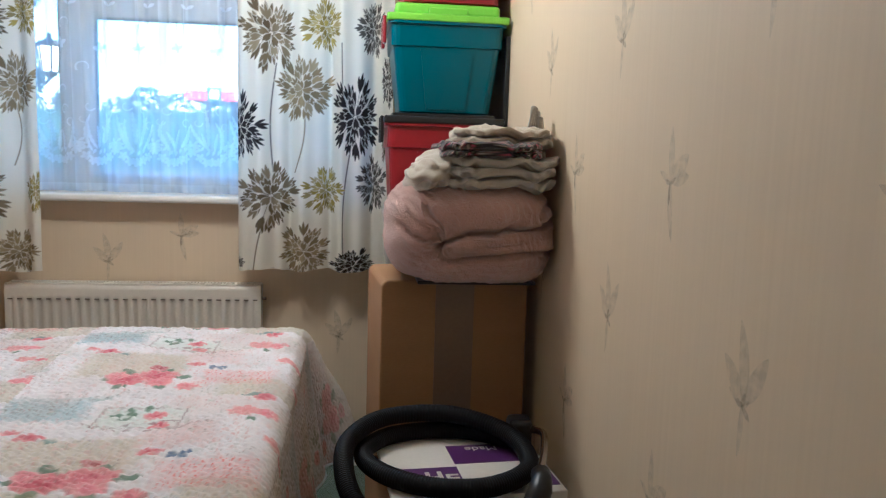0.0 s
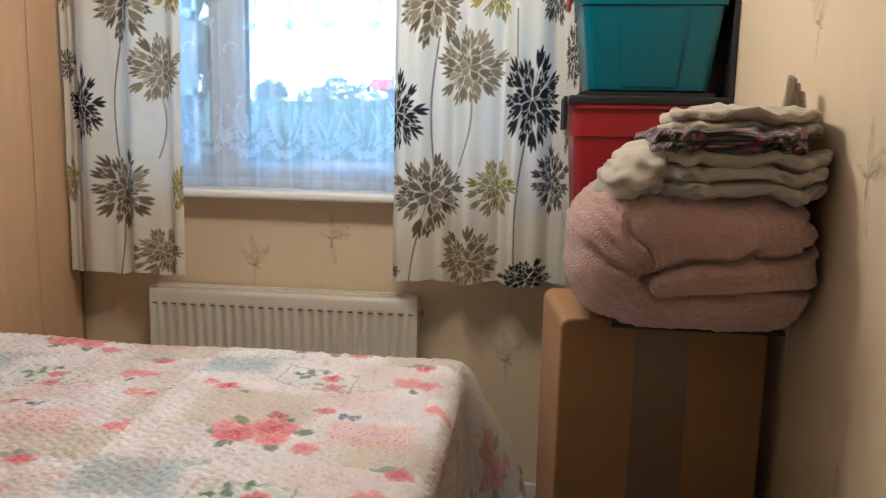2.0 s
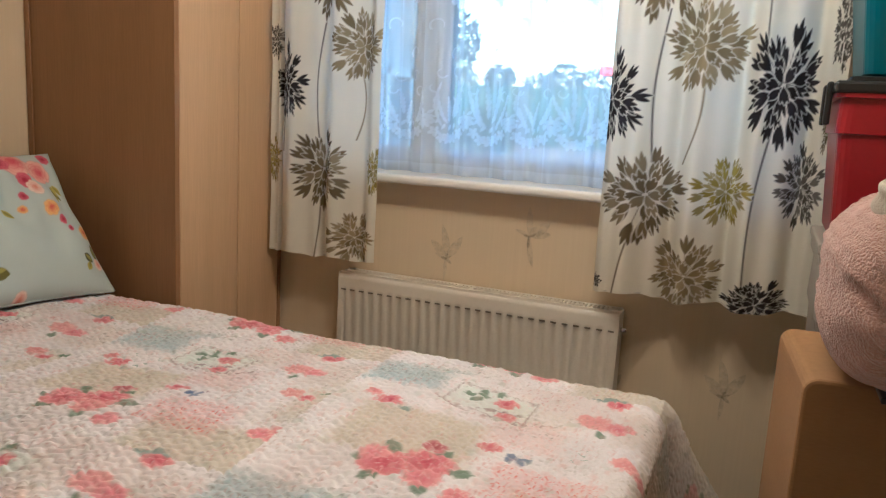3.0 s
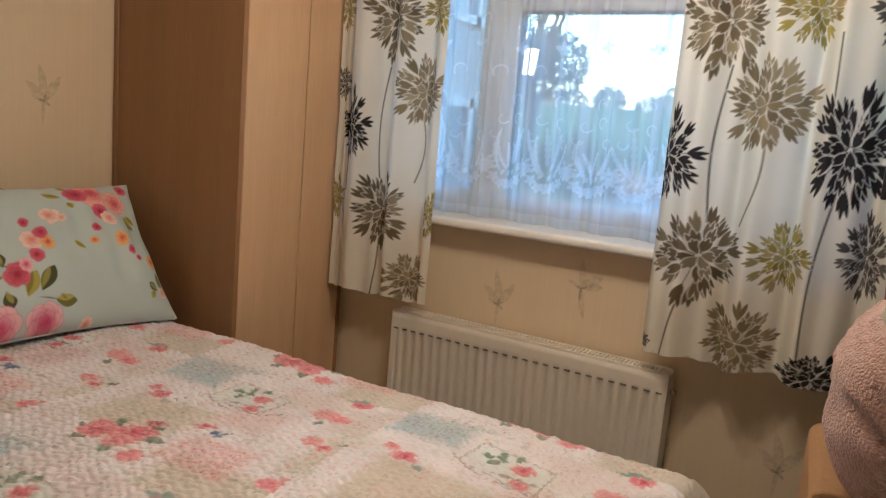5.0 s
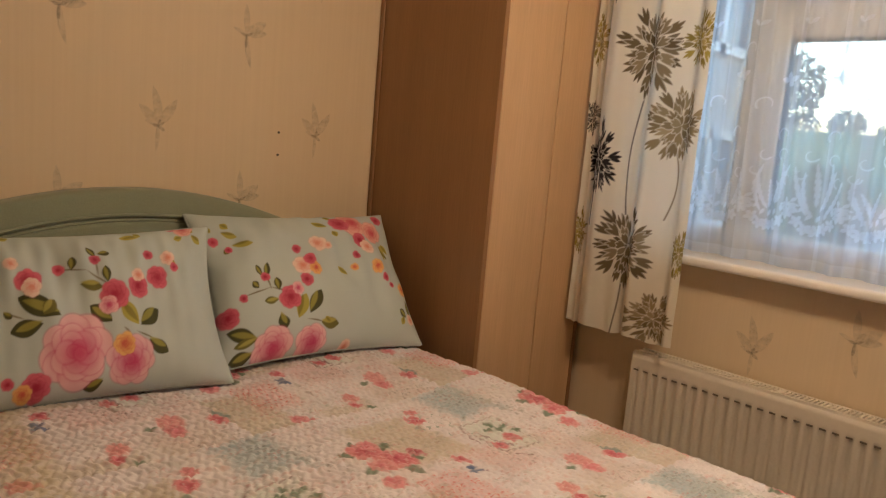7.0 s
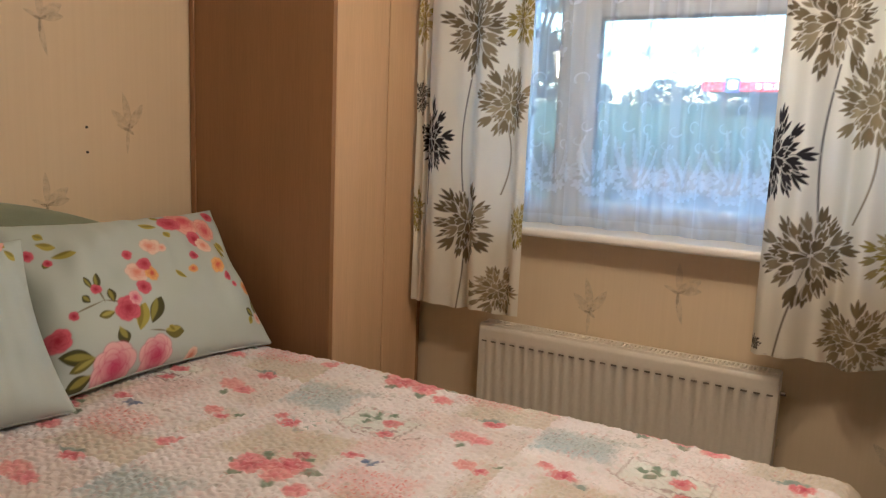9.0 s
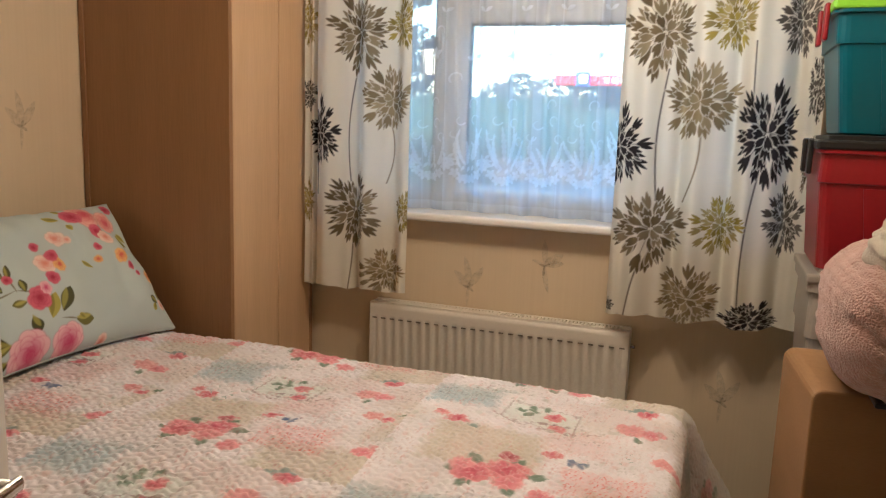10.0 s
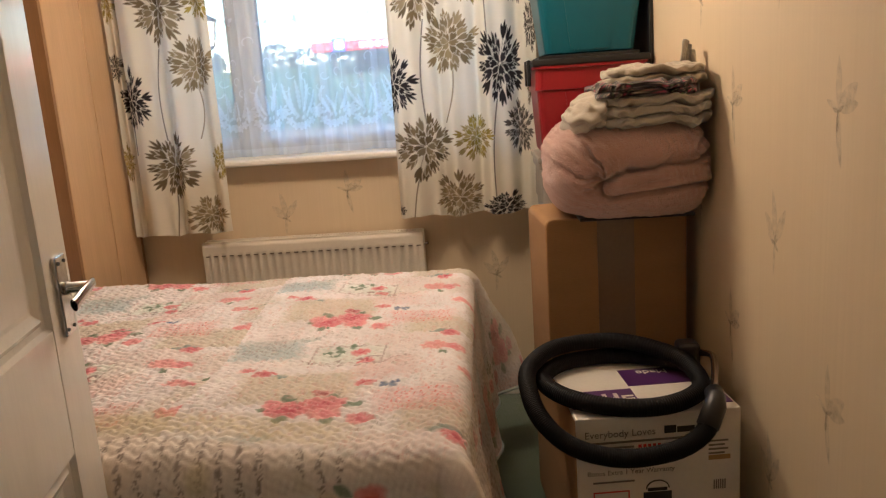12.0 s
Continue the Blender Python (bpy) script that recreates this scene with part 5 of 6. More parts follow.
def duvet_shape(P, D):
    x, y, z = P[..., 0], P[..., 1], P[..., 2]
    front = np.clip(-D[..., 1], 0, 1) ** 0.5
    n = D / (np.linalg.norm(D, axis=-1, keepdims=True) + 1e-9)
    # the rolled layers show as curving seams on the front
    top = np.interp(x, (-0.25, -0.095, -0.060, -0.019, 0.057, 0.092, 0.104, 0.165, 0.215), (-0.032, -0.032, -0.012, 0.004, 0.006, 0.024, 0.013, 0.015, 0.048))
    low = np.interp(x, (-0.25, -0.095, -0.078, -0.060, 0.02, 0.10, 0.215), (-0.032, -0.032, -0.056, -0.067, -0.056, -0.042, -0.024))
    mid = np.interp(x, (-0.08, 0.02, 0.12, 0.215), (-0.020, -0.030, -0.012, 0.010))
    start = np.clip((x + 0.108) / 0.015, 0, 1)
    seam1 = groove(z - top, 0.0065) * start
    seam2 = groove(z - low, 0.0060) * start
    seam3 = groove(z - mid, 0.0055) * np.clip((x - 0.0) / 0.04, 0, 1) * 0.35
    pucker = np.clip(np.sin(x / 0.016 + 3 * waves(x, z, 12, 0.2)), 0, 1) * (groove(z - top - 0.018, 0.016) + 0.6 * groove(z - low + 0.014, 0.012)) * start
    ang = np.arctan2(z + 0.02, -(x + 0.075))
    rays = np.clip(np.sin(ang * 6 + 2 * waves(x, z, 2, 0.1)), 0, 1) * groove(np.hypot(x + 0.115, z - 0.005), 0.06) * np.clip((-0.05 - x) / 0.03, 0, 1)
    right = groove(np.hypot((x - 0.185) * 0.8, z - 0.050) - 0.022, 0.006) * (x > 0.13)
    dint = groove(np.hypot(x + 0.095, z + 0.032), 0.013) + groove(np.hypot(x - 0.094, z - 0.024), 0.012) + 0.7 * groove(np.hypot(x + 0.019, z - 0.006), 0.010)
    push = -(0.036 * seam1 + 0.026 * seam2 + 0.022 * seam3 + 0.010 * right + 0.024 * dint + 0.019 * rays + 0.006 * pucker) * front
    push = push + 0.004 * waves(x, z, 3, 0.10) + 0.0022 * waves(x + y, z - y, 7, 0.035) + 0.012 * groove(z - 0.06, 0.05) * front + 0.010 * groove(z + 0.02, 0.03) * front
    out = n * push[..., None]
    out[..., 2] -= 0.02 * np.clip(x / 0.2, 0, 1) ** 2 * (z < 0)
    return out


duvet = thing("folded_duvet", "thick pink fleece duvet folded on the cardboard box", "duvet")
lump("duvet_roll", (0.316, 2.045, 1.093), (0.213, 0.225, 0.137), (0.62, 0.55, 0.62), duvet_shape, duvet_mat, duvet, nu=560, nv=300)
part("strap", block(0.185, 0.49, 1.915, 2.2, 0.957, 0.966, 0.003), black_plastic, duvet, "black bag showing beneath the fold")


# ---- folded clothes on the duvet ----
def pale_cloth(P):
    x, y, z = P[..., 0], P[..., 1], P[..., 2]
    C = np.empty(P.shape)
    C[:] = (0.37, 0.34, 0.285)
    lay(C, np.clip(waves(x + z, y + z * 2, 12, 0.022) * 1.6 - 0.4, 0, 1) * 0.5, (0.30, 0.29, 0.26))
    lay(C, np.clip(waves(x - z, y - z, 15, 0.03) * 1.6 - 0.9, 0, 1) * 0.45, (0.24, 0.29, 0.22))
    return C


def cream_cloth(P):
    C = np.empty(P.shape)
    C[:] = (0.44, 0.385, 0.30)
    lay(C, np.clip(waves(P[..., 0], P[..., 1] + P[..., 2], 19, 0.03) - 0.4, 0, 1) * 0.4, (0.44, 0.39, 0.31))
    return C


def dark_floral(P):
    x, z = P[..., 0], P[..., 2] * 1.3 + P[..., 1]
    C = np.empty(P.shape)
    C[:] = (0.012, 0.010, 0.014)
    lay(C, np.clip(waves(x, z, 22, 0.020) * 2.2 - 0.75, 0, 1), (0.42, 0.05, 0.10))
    lay(C, np.clip(waves(x, z, 27, 0.016) * 2.4 - 1.3, 0, 1), (0.50, 0.40, 0.30))
    lay(C, np.clip(waves(x, z, 29, 0.017) * 2.4 - 1.4, 0, 1), (0.13, 0.18, 0.09))
    return C


def cloth(label, centre, half, shape, colours, power=(0.45, 0.5, 0.7)):
    ob = thing("folded_cloth", label, "folded cloth", "folded laundry on the duvet")
    lump("cloth_folds", centre, half, power, shape, cloth_mat, ob, colours, 200, 90)
    return ob


def folded(label, centre, half, layers, rise, colours, seed):
    """A cloth folded flat: thin soft layers, each a little out of line with the next."""
    r = random.Random(seed)
    ob = thing("folded_cloth", label, "folded cloth", "folded laundry on the duvet")
    for k in range(layers):
        c = (centre[0] + r.uniform(-0.012, 0.010), centre[1] + r.uniform(-0.018, 0.008), centre[2] + rise * (k + 0.5))
        h = (half[0] * r.uniform(0.94, 1.04), half[1] * r.uniform(0.95, 1.04), rise * 0.62)

        def ripple(P, D, k=k):
            x, y = P[..., 0], P[..., 1]
            out = np.zeros(P.shape)
            out[..., 2] = 0.0085 * waves(x, y * 0.6, seed, 0.16) + 0.0050 * waves(x, y, seed + k, 0.06) + 0.0014 * waves(x, y, seed + k + 20, 0.025)
            out[..., 1] = (0.018 * waves(x, y * 0, seed + 3 + k, 0.14) + 0.006 * waves(x, P[..., 2], seed + 5 + k, 0.035)) * (y < 0)
            out[..., 0] = 0.010 * waves(y, x * 0, seed + 7 + k, 0.12)
            return out
        lump("cloth_layer", c, h, (0.35, 0.35, 0.55), ripple, cloth_mat, ob, colours, 260, 60)
    return ob


folded("grey patterned fleece throw folded on the duvet", (0.378, 1.985, 1.205), (0.148, 0.150), 3, 0.0255, pale_cloth, 4)


def frill(P, D):
    """Ruffled: rows of small tucks running down the hanging end."""
    x, y, z = P[..., 0], P[..., 1], P[..., 2]
    n = D / (np.linalg.norm(D, axis=-1, keepdims=True) + 1e-9)
    tucks = np.sin((z + 0.5 * x) / 0.0052 + 4.0 * waves(x, y, 3, 0.09)) * np.clip(1.2 - D[..., 2], 0, 1)
    out = n * (0.0048 * tucks + 0.012 * waves(x + 0.5 * y, z, 6, 0.07))[..., None]
    out[..., 2] += 0.22 * np.clip(x, -0.05, 0.06)
    return out


cloth("crumpled cream towel with a ruffled edge beside the folded throw", (0.222, 1.925, 1.246), (0.066, 0.095, 0.044), frill, cream_cloth, (0.7, 0.7, 0.8))
folded("dark floral printed cloth folded between pale ones", (0.362, 1.975, 1.277), (0.128, 0.150), 2, 0.0180, dark_floral, 14)
folded("pale grey fleece folded on top of the pile", (0.388, 1.990, 1.310), (0.125, 0.140), 2, 0.0215, cream_cloth, 17)
uu, vv = np.meshgrid(np.linspace(-1, 1, 60), np.linspace(0, 1, 50))
tip = np.stack([0.488 + 0.030 * uu * (1 - 0.55 * vv ** 2) - 0.012 * (1 - vv), 1.96 - 0.025 * uu ** 2 + 0.03 * vv + 0.004 * np.sin(uu * 16) * vv, 1.27 + 0.140 * vv * (1 - 0.12 * uu ** 2) - 0.018 * uu], -1)
corner = thing("folded_cloth", "stiff grey cloth corner standing up from the pile", "folded cloth", "folded laundry on the duvet")
tip_ob = grid_mesh("cloth_corner", tip, cloth_mat, corner, pale_cloth(tip))
thick = tip_ob.modifiers.new("thickness", "SOLIDIFY")
thick.thickness = 0.006


# ---- vacuum cleaner carton with coiled hose ----
def lettering(words, size, m, material, parent, name="lettering", bold=0.0):
    cu = bpy.data.curves.new("words", "FONT")
    cu.body, cu.size, cu.extrude, cu.offset = words, size, 0.0003, bold
    tmp = new("words", cu)
    me = bpy.data.meshes.new_from_object(tmp.evaluated_get(bpy.context.evaluated_depsgraph_get()))
    bpy.data.objects.remove(tmp)
    me.materials.clear()
    me.materials.append(material)
    me.transform(m)
    ob = new(name, me)
    ob.parent = parent
    return ob


VX, VY, VW, VD, VH = 0.108, 1.478, 0.374, 0.345, 0.590
vac = thing("vacuum_cleaner_carton", "white and purple printed vacuum cleaner carton by the wall", "carton", at=(VX, VY, 0), turn=5.0)
part("carton_body", block(0, VW, 0, VD, 0, VH, 0.003), carton_white, vac)
part("brown_side", block(-0.0012, 0.0, 0.006, VD - 0.006, 0.01, VH - 0.006), card, vac, "plain brown cardboard side")
front = lambda x, z: Matrix.Translation((x, -0.0012, z)) @ pose(0, 0, 0, 90, 0, 0)
lid_m = lambda x, y: Matrix.Translation((x, y, VH + 0.0012))
f1 = lettering("Everybody Loves", 0.0235, front(0.018, VH - 0.048), grey_ink, vac)
part("name_bar", block(0.199, 0.226, -0.0012, 0.0, VH - 0.048, VH - 0.030), black_plastic, vac, "printed dark word bar")
part("name_bar", block(0.228, 0.268, -0.0012, 0.0, VH - 0.048, VH - 0.034), black_plastic, vac)
for k, (w0, w1) in enumerate(((0.020, 0.245), (0.020, 0.130))):
    part("small_print", block(w0, w1, -0.0012, 0.0, VH - 0.064 - 0.013 * k, VH - 0.059 - 0.013 * k), grey_ink, vac)
for k in range(5):
    part("red_star", block(0.140 + 0.011 * k, 0.147 + 0.011 * k, -0.0012, 0.0, VH - 0.078, VH - 0.071), red_ink, vac)
lettering("Bonus Extra 1 Year Warranty", 0.0165, front(0.022, VH - 0.140), grey_ink, vac)
part("small_print", block(0.035, 0.13, -0.0012, 0.0, VH - 0.160, VH - 0.156), grey_ink, vac)
stamp = part("red_stamp", blocks([(0.035, 0.118, -0.0014, 0.0, VH - 0.184, VH - 0.181), (0.035, 0.038, -0.0014, 0.0, VH - 0.225, VH - 0.184), (0.115, 0.118, -0.0014, 0.0, VH - 0.225, VH - 0.184), (0.035, 0.118, -0.0014, 0.0, VH - 0.228, VH - 0.225)]), red_ink, vac, "red printed stamp")
lettering("2 YEAR", 0.022, front(0.042, VH - 0.214), red_ink, vac)
part("printed_cleaner", blocks([(0.150, 0.215, -0.0012, 0.0, VH - 0.235, VH - 0.190), (0.160, 0.205, -0.0012, 0.0, VH - 0.188, VH - 0.180)], 0.0002), black_plastic, vac, "printed picture of a round black cleaner")
grid_mesh("printed_handle", sweep([(0.183 + 0.026 * math.cos(t), -0.0008, VH - 0.182 + 0.020 * math.sin(t)) for t in np.linspace(0, math.pi, 12)], 0.0016, 6), black_plastic, vac, wrap=True)
part("tan_label", block(0.300, 0.350, -0.0012, 0.0, VH - 0.122, VH - 0.111), tan_ink, vac)
for k in range(4):
    part("side_print", block(0.300, 0.345 - 0.008 * (k % 2), -0.0012, 0.0, VH - 0.078 - 0.010 * k, VH - 0.074 - 0.010 * k), grey_ink, vac)
part("barcode", blocks([(0.312 + 0.005 * k, 0.3145 + 0.005 * k, -0.0012, 0.0, VH - 0.195, VH - 0.172) for k in range(6)]), grey_ink, vac, "small barcode")
for x0, x1, y0, y1 in ((0.006, 0.165, 0.055, 0.150), (0.165, 0.330, 0.165, 0.270), (0.31, 0.368, 0.03, 0.11)):
    part("purple_panel", block(x0, x1, y0, y1, VH, VH + 0.0012), purple_ink, vac, "purple printed panel")
for x0, x1, y0, y1 in ((0.088, 0.098, 0.066, 0.126), (0.115, 0.125, 0.066, 0.126), (0.098, 0.115, 0.092, 0.102), (0.132, 0.160, 0.066, 0.074), (0.132, 0.140, 0.074, 0.11), (0.14, 0.160, 0.086, 0.093), (0.14, 0.160, 0.103, 0.11), (0.03, 0.065, 0.085, 0.105)):
    part("white_letter_shape", block(x0, x1, y0, y1, VH + 0.0012, VH + 0.0022), carton_white, vac)
lettering("Made", 0.036, Matrix.Translation((0.285, 0.255, VH + 0.0022)) @ pose(0, 0, 0, 0, 0, 180), carton_white, vac)

hose = thing("vacuum_hose", "coiled black ribbed vacuum hose lying on the carton", "vacuum hose")
COIL = [(0.405, 1.745, 0.613), (0.275, 1.812, 0.613), (0.125, 1.785, 0.613), (0.052, 1.675, 0.613), (0.095, 1.555, 0.614), (0.205, 1.482, 0.614), (0.325, 1.490, 0.614), (0.412, 1.580, 0.618),
        (0.388, 1.715, 0.640), (0.262, 1.805, 0.656), (0.105, 1.785, 0.656), (0.022, 1.665, 0.650), (0.010, 1.530, 0.640), (0.035, 1.445, 0.602), (0.100, 1.418, 0.553), (0.205, 1.418, 0.524),
        (0.312, 1.420, 0.537), (0.372, 1.428, 0.568), (0.398, 1.450, 0.603)]


def glide(points, steps):
    """A smooth line through the points."""
    p = np.array([points[0]] + list(points) + [points[-1]], float)
    out = []
    for k in range(1, len(p) - 2):
        t = np.linspace(0, 1, steps, endpoint=False)[:, None]
        a_, b_, c_, d_ = p[k - 1], p[k], p[k + 1], p[k + 2]
        out.append(0.5 * (2 * b_ + (c_ - a_) * t + (2 * a_ - 5 * b_ + 4 * c_ - d_) * t ** 2 + (3 * b_ - a_ - 3 * c_ + d_) * t ** 3))
    return np.concatenate(out)


line = glide(COIL, 84)
rib = 0.0205 + 0.0009 * np.sin(np.arange(len(line)) * math.pi / 2.0)
tube("ribbed_hose", line, rib, hose_mat, hose, 16)
way = (line[-1] - line[-12]) / np.linalg.norm(line[-1] - line[-12])
tube("cuff", [line[-1] + way * d for d in (-0.03, -0.028, 0.022)] + [line[-1] + way * 0.032 + np.array((0.0, 0.010, 0.002)), line[-1] + way * 0.038 + np.array((0.0, 0.030, 0.006)), line[-1] + way * 0.0385 + np.array((0.0, 0.031, 0.006))],
     [0.022, 0.0245, 0.0245, 0.022, 0.020, 0.001], black_plastic, hose, 18, "smooth end cuff")
part("connector", block(0.395, 0.450, 1.715, 1.775, 0.597, 0.668, 0.012, 3), black_plastic, hose, "square moulded machine connector")
tube("bent_tube", glide([(0.412, 1.490, 0.645), (0.440, 1.570, 0.655), (0.462, 1.665, 0.655), (0.452, 1.720, 0.645), (0.430, 1.742, 0.640)], 12), 0.0085, chrome, hose, 10, "thin bent metal tube")

# ---- outside the window ----
asphalt = surface("pale_tarmac", (0.16, 0.165, 0.17), 0.9, var=0.2, scale=0.6, fine=30, bump=0.2)
grass = surface("lawn_grass", (0.12, 0.18, 0.085), 0.95, var=0.3, scale=0.4, fine=9, bump=0.3, second=(0.13, 0.18, 0.09))
leaf_dark = surface("dark_leaves", (0.115, 0.135, 0.11), 0.7, var=0.4, scale=2, fine=20, bump=0)
leaf_green = surface("hedge_leaves", (0.085, 0.115, 0.065), 0.7, var=0.4, scale=2, fine=20, bump=0)
# Aerial haze is put into the far leaves' colour: paler and bluer.
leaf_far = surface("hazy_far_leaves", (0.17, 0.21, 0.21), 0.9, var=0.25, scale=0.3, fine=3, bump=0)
bark = surface("tree_bark", (0.10, 0.08, 0.06), 0.9, var=0.3, bump=0.4)
render_white = surface("painted_render", (0.62, 0.62, 0.60), 0.85, var=0.08, bump=0.3)
brick_mat = surface("red_brick", (0.15, 0.125, 0.118), 0.9, var=0.2, scale=3, fine=30, bump=0.2)
sign_red = glow_material("lit_red_sign", (0.85, 0.03, 0.04), 0.55)
sign_white = glow_material("lit_white_sign", (0.9, 0.9, 0.9), 0.8)
sign_blue = glow_material("lit_blue_sign", (0.05, 0.08, 0.5), 0.5)
pane_grey = surface("reflecting_pane", (0.30, 0.34, 0.38), 0.1, var=0.1, bump=0)
lamp_glow = glow_material("lantern_glow", (1.0, 0.78, 0.48), 1.3)
iron = surface("black_iron", (0.02, 0.02, 0.02), 0.5, bump=0.1)

gx, gy = np.meshgrid(np.concatenate([np.linspace(-400, -40, 10), np.linspace(-35, 35, 29), np.linspace(40, 400, 10)]), np.concatenate([np.linspace(-30, 60, 46), np.linspace(70, 600, 20)]))
gz = -0.25 + 0 * gx
grid_mesh("ground", np.stack([gx, gy, gz], -1), asphalt)
tagged(bpy.data.objects["ground"], "grey tarmac forecourt outside the window", "ground", kind="structure")
lx, ly = np.meshgrid(np.linspace(-90, 70, 60), np.linspace(27, 75, 24))
lz = -0.22 + 4.6 * np.clip((ly - 27) / 48, 0, 1) ** 1.1 + 0.12 * waves(lx, ly, 6, 14)
grid_mesh("lawn", np.stack([lx, ly, lz], -1), grass)
tagged(bpy.data.objects["lawn"], "bright green grass bank across the road", "lawn", kind="structure")


def foliage(name, spots, size, count, material, parent, seed, kind_stuff=True):
    """A crown of many small tilted leaves scattered through uneven clumps."""
    rng = np.random.default_rng(seed)
    spots = np.array(spots, float)
    pick = rng.integers(0, len(spots), count)
    d = rng.normal(size=(count, 3))
    d /= np.linalg.norm(d, axis=1, keepdims=True)
    c = spots[pick, :3] + d * (spots[pick, 3:4] * rng.uniform(0.45, 1.0, (count, 1)) ** 0.5)
    a = rng.normal(size=(count, 3))
    a /= np.linalg.norm(a, axis=1, keepdims=True)
    b = np.cross(a, rng.normal(size=(count, 3)))
    b /= np.linalg.norm(b, axis=1, keepdims=True)
    w = size * rng.uniform(0.6, 1.3, (count, 1))
    v = np.stack([c - a * w, c + b * w * 0.45, c + a * w, c - b * w * 0.45], 1).reshape(-1, 3)
    me = bpy.data.meshes.new(name)
    me.from_pydata(v.tolist(), [], np.arange(count * 4).reshape(-1, 4).tolist())
    me.materials.append(material)
    ob = new(name, me)
    ob.parent = parent
    return ob


def tree(x, y, z, high, wide, seed, label, material):
    r = random.Random(seed)
    ob = thing("tree", label, "tree", "trees outside")
    ob.location = (x, y, z)
    trunk = [(0.08 * math.sin(k) * high * 0.1, 0.06 * math.cos(k * 2) * high * 0.1, high * 0.6 * k / 6) for k in range(7)]
    tube("trunk", trunk, [high * 0.035 * (1 - 0.12 * k) for k in range(7)], bark, ob, 8)
    spots = []
    for k in range(13):
        a = r.uniform(0, 6.28)
        h = high * r.uniform(0.38, 0.92)
        reach = wide * r.uniform(0.25, 0.8) * (1.15 - h / high * 0.6)
        tipp = (reach * math.cos(a), reach * math.sin(a), h)
        base = trunk[min(6, 2 + k % 5)]
        tube("limb", [base, tuple((p + q) / 2 + 0.1 for p, q in zip(base, tipp)), tipp], [high * 0.014, high * 0.009, high * 0.003], bark, ob, 6)
        spots.append((*tipp, wide * r.uniform(0.22, 0.36)))
    foliage("crown", spots, high * 0.012, 6000, material, ob, seed)
    return ob


tree(-11.6, 26.0, -0.25, 8.5, 2.7, 5, "leafy garden tree beyond the forecourt", leaf_dark)
tree(-15.5, 29.0, -0.25, 9.5, 3.4, 8, "tall dark tree behind the garden bush", leaf_dark)
tree(-16.0, 24.0, -0.25, 9.0, 4.5, 9, "tall dark tree at the edge of the road", leaf_dark)
bush = thing("bush", "rounded green garden bush beside the forecourt", "bush")
bush.location = (-4.7, 11.3, -0.25)
foliage("leaves", [(random.Random(k).uniform(-0.9, 0.9), random.Random(k + 50).uniform(-0.7, 0.7), random.Random(k + 90).uniform(0.35, 1.25), 0.5) for k in range(24)], 0.075, 6000, leaf_green, bush, 3)
tube("stem", [(0, 0, 0), (0.05, 0, 0.5), (0.0, 0.05, 1.0)], 0.06, bark, bush, 6)
hedge_spots = [(-40 + 0.9 * k, 25.3 + 0.3 * math.sin(k * 1.7), 0.25 + 0.1 * math.sin(k * 2.3), 0.7) for k in range(80)]
tagged(foliage("hedge", hedge_spots, 0.13, 14000, leaf_green, None, 12), "clipped hedge along the road", "hedge", kind="stuff")
wall_ob = mesh_object("low_brick_wall", block(-40, 30, 24.2, 24.45, -0.25, 0.42), brick_mat)
tagged(wall_ob, "low red brick garden wall by the road", "garden wall", kind="structure")
rng_w = random.Random(40)
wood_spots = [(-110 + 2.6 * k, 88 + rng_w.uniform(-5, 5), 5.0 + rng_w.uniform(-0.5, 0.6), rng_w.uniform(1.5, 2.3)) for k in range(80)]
tagged(foliage("far_woods", wood_spots, 0.32, 30000, leaf_far, None, 13), "distant line of trees on the horizon, coloured pale and bluish for haze", "woods", kind="stuff")

canopy = thing("forecourt_canopy", "red fascia shop canopy with a lit sign across the road", "canopy")
part("fascia", block(-13.2, 8.0, 62.0, 63.0, 4.95, 5.65, 0.05), sign_red, canopy, "lit red fascia")
part("roof_slab", block(-13.2, 8.0, 63.0, 72.0, 5.0, 5.6), render_white, canopy)
for x in (-12, -5, 2, 7):
    part("post", block(x, x + 0.35, 64, 64.35, 2.0, 5.0), iron, canopy)
part("shop_front", block(-11, 7, 71.0, 71.5, 3.0, 5.0), slot_mat, canopy, "dark shop front")
part("blue_badge", block(-11.5, -10.4, 61.9, 62.0, 4.85, 5.9, 0.04), sign_blue, canopy, "blue badge")
part("white_disc", block(-11.25, -10.55, 61.8, 61.9, 5.05, 5.75, 0.15), sign_white, canopy, "white emblem shape")
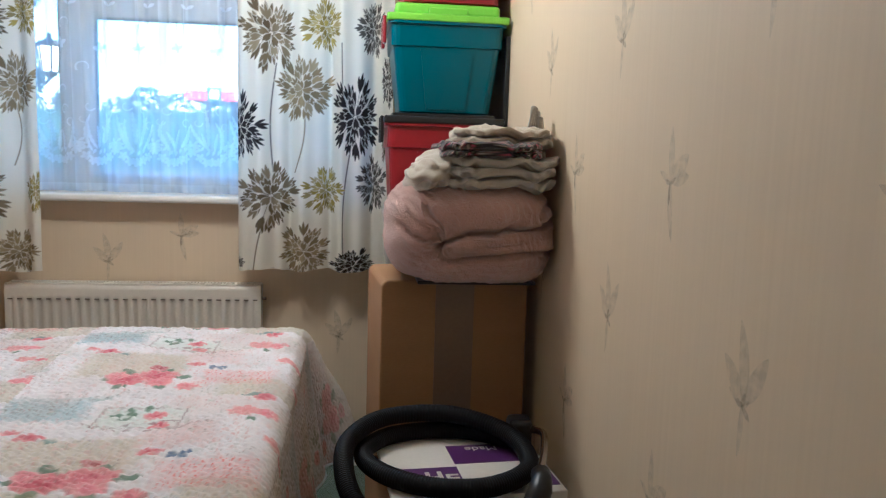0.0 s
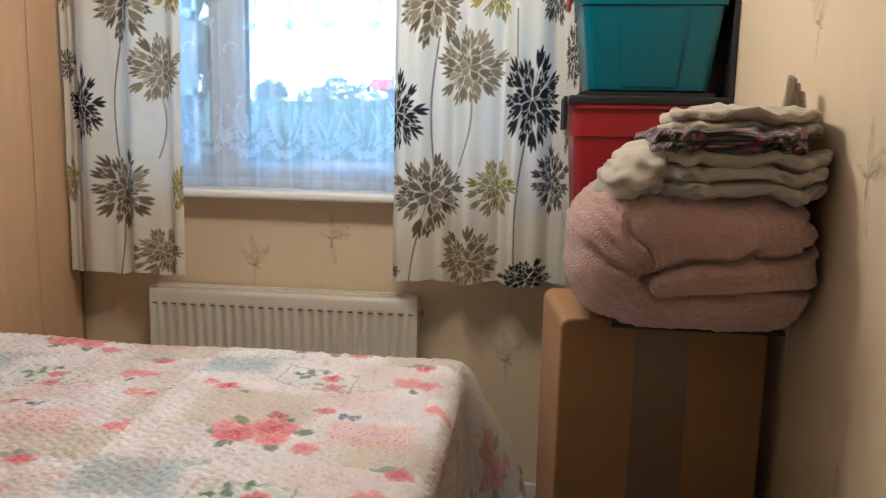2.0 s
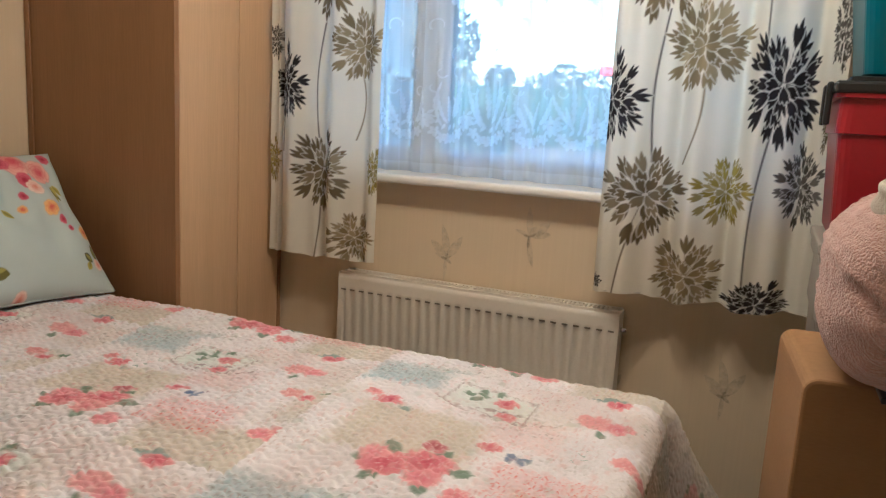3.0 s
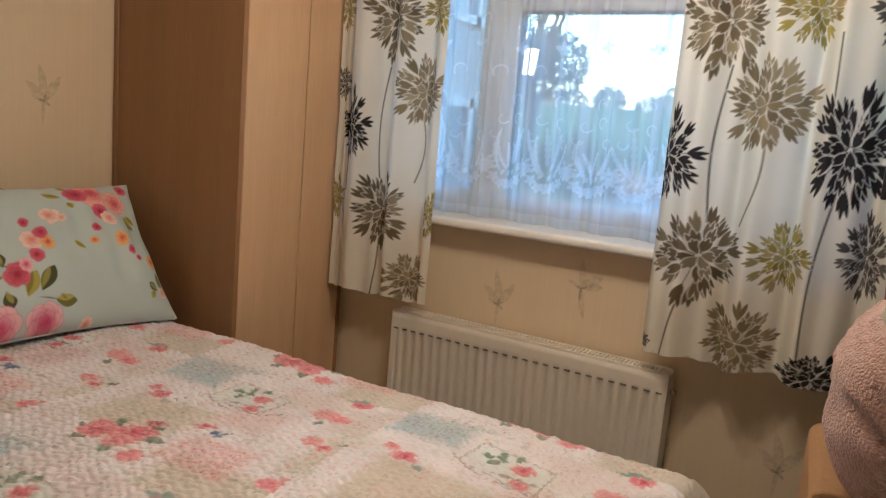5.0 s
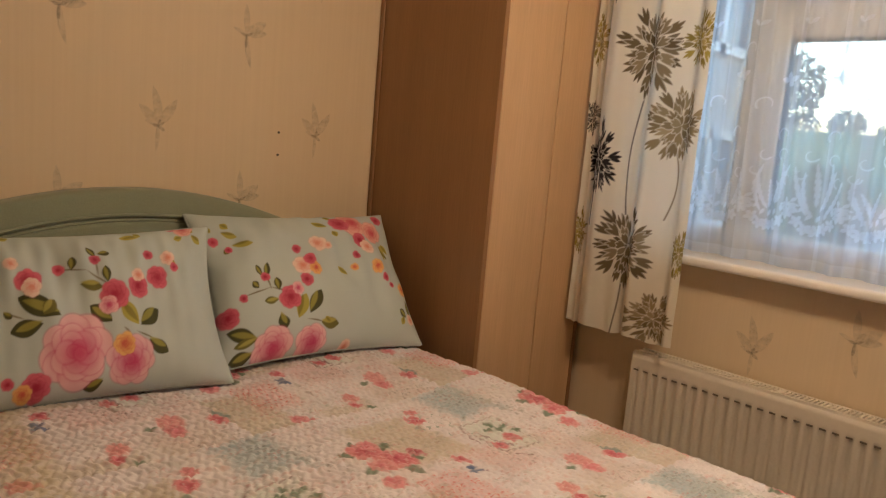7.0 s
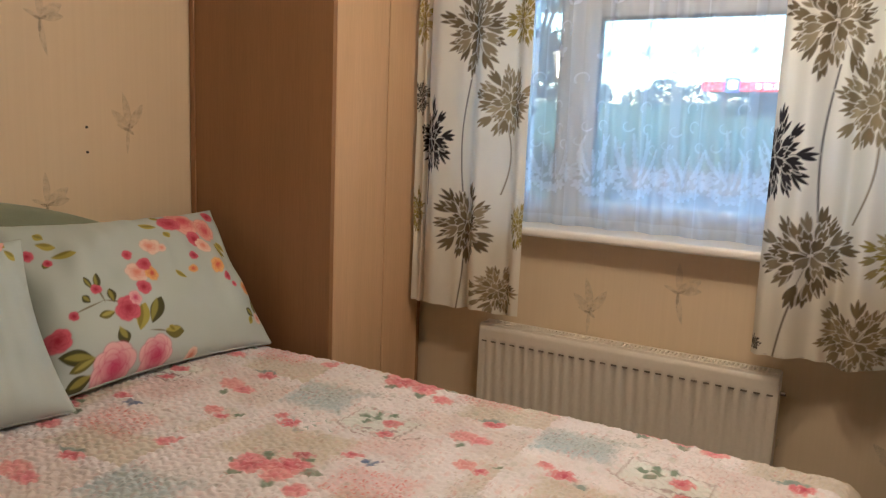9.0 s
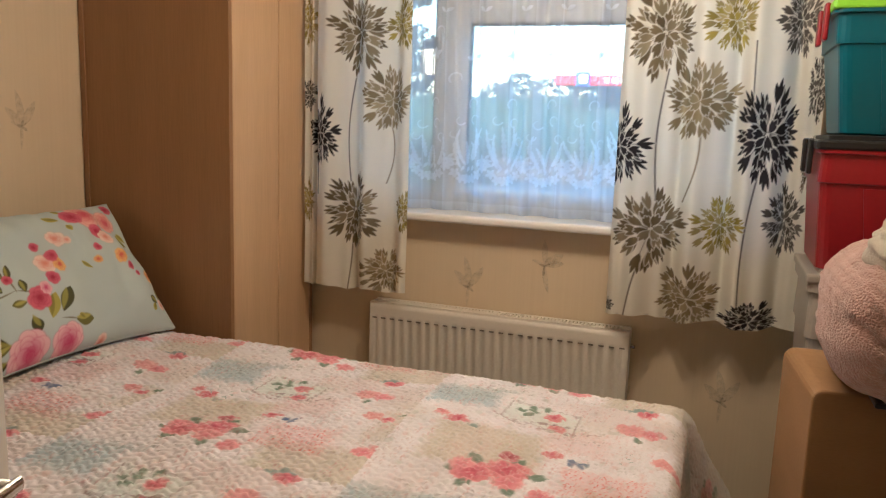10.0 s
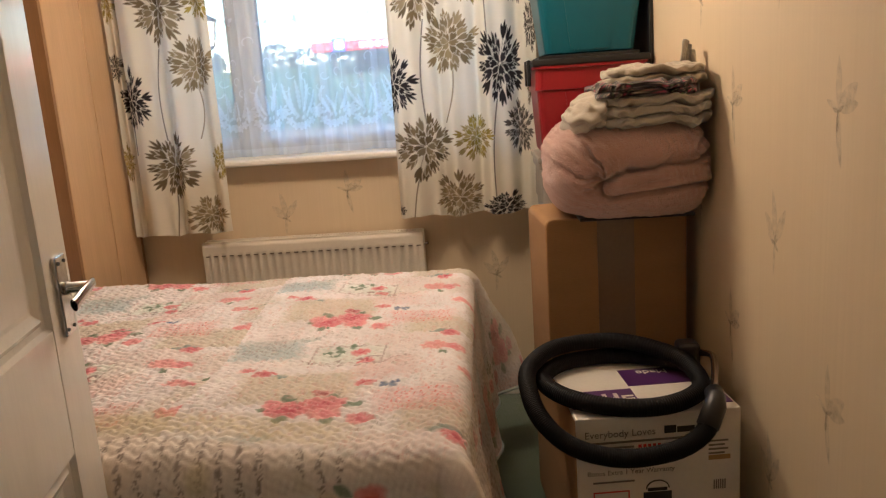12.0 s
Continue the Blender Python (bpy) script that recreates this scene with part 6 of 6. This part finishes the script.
for x0, x1 in ((-9.3, -8.9), (-8.7, -8.2), (-8.0, -7.6), (-7.4, -6.9), (-6.6, -6.2), (-6.0, -5.6), (-5.4, -5.0)):
    part("white_letter_bar", block(x0, x1, 61.9, 62.0, 5.1, 5.5), sign_white, canopy)

wing = thing("neighbouring_wing", "white rendered house wing with white framed windows", "house wing")
part("wing_wall", block(-4.2, -2.05, 4.35, 5.15, -0.25, 4.5), render_white, wing)
part("wing_roof", block(-4.4, -1.85, 4.2, 5.3, 4.5, 4.7), bark, wing)
for z0, z1 in ((1.0, 1.55), (1.95, 2.6)):
    win = part("wing_window", blocks([(-2.055, -2.015, 4.4, 5.05, z0, z0 + 0.05), (-2.055, -2.015, 4.4, 5.05, z1 - 0.05, z1)] + [(-2.055, -2.015, yy, yy + 0.05, z0, z1) for yy in (4.4, 4.7, 5.0)]), upvc, wing)
    part("wing_pane", block(-2.052, -2.042, 4.45, 5.0, z0 + 0.05, z1 - 0.05), pane_grey, win)

lantern = thing("wall_lantern", "lit black coach lantern on a bracket outside", "wall lantern", at=(-1.86, 5.08, 1.70))
grid_mesh("cap", turned([(0.0, 0.26), (0.012, 0.25), (0.016, 0.225), (0.085, 0.185), (0.09, 0.175), (0.0, 0.175)], 6), iron, lantern, wrap=True)
grid_mesh("lamp_glass", turned([(0.0, 0.17), (0.068, 0.172), (0.048, 0.02), (0.0, 0.02)], 6), lamp_glow, lantern, wrap=True, smooth=False, label="glowing glass body")
for k in range(6):
    a = k * math.pi / 3
    tube("glazing_bar", [(0.070 * math.cos(a), 0.070 * math.sin(a), 0.175), (0.050 * math.cos(a), 0.050 * math.sin(a), 0.018)], 0.005, iron, lantern, 5)
grid_mesh("base", turned([(0.0, 0.02), (0.05, 0.02), (0.04, 0.0), (0.012, -0.02), (0.0, -0.03)], 6), iron, lantern, wrap=True)
tube("bracket", [(0, 0, -0.02), (-0.05, 0, -0.07), (-0.12, 0, -0.06), (-0.195, 0, 0.0)], 0.008, iron, lantern, 6)
structure("roof", block(XW - 0.6, 1.6, -2.2, YN + 0.55, 2.75, 2.85), bark, "eaves and roof over the bedroom", "roof")
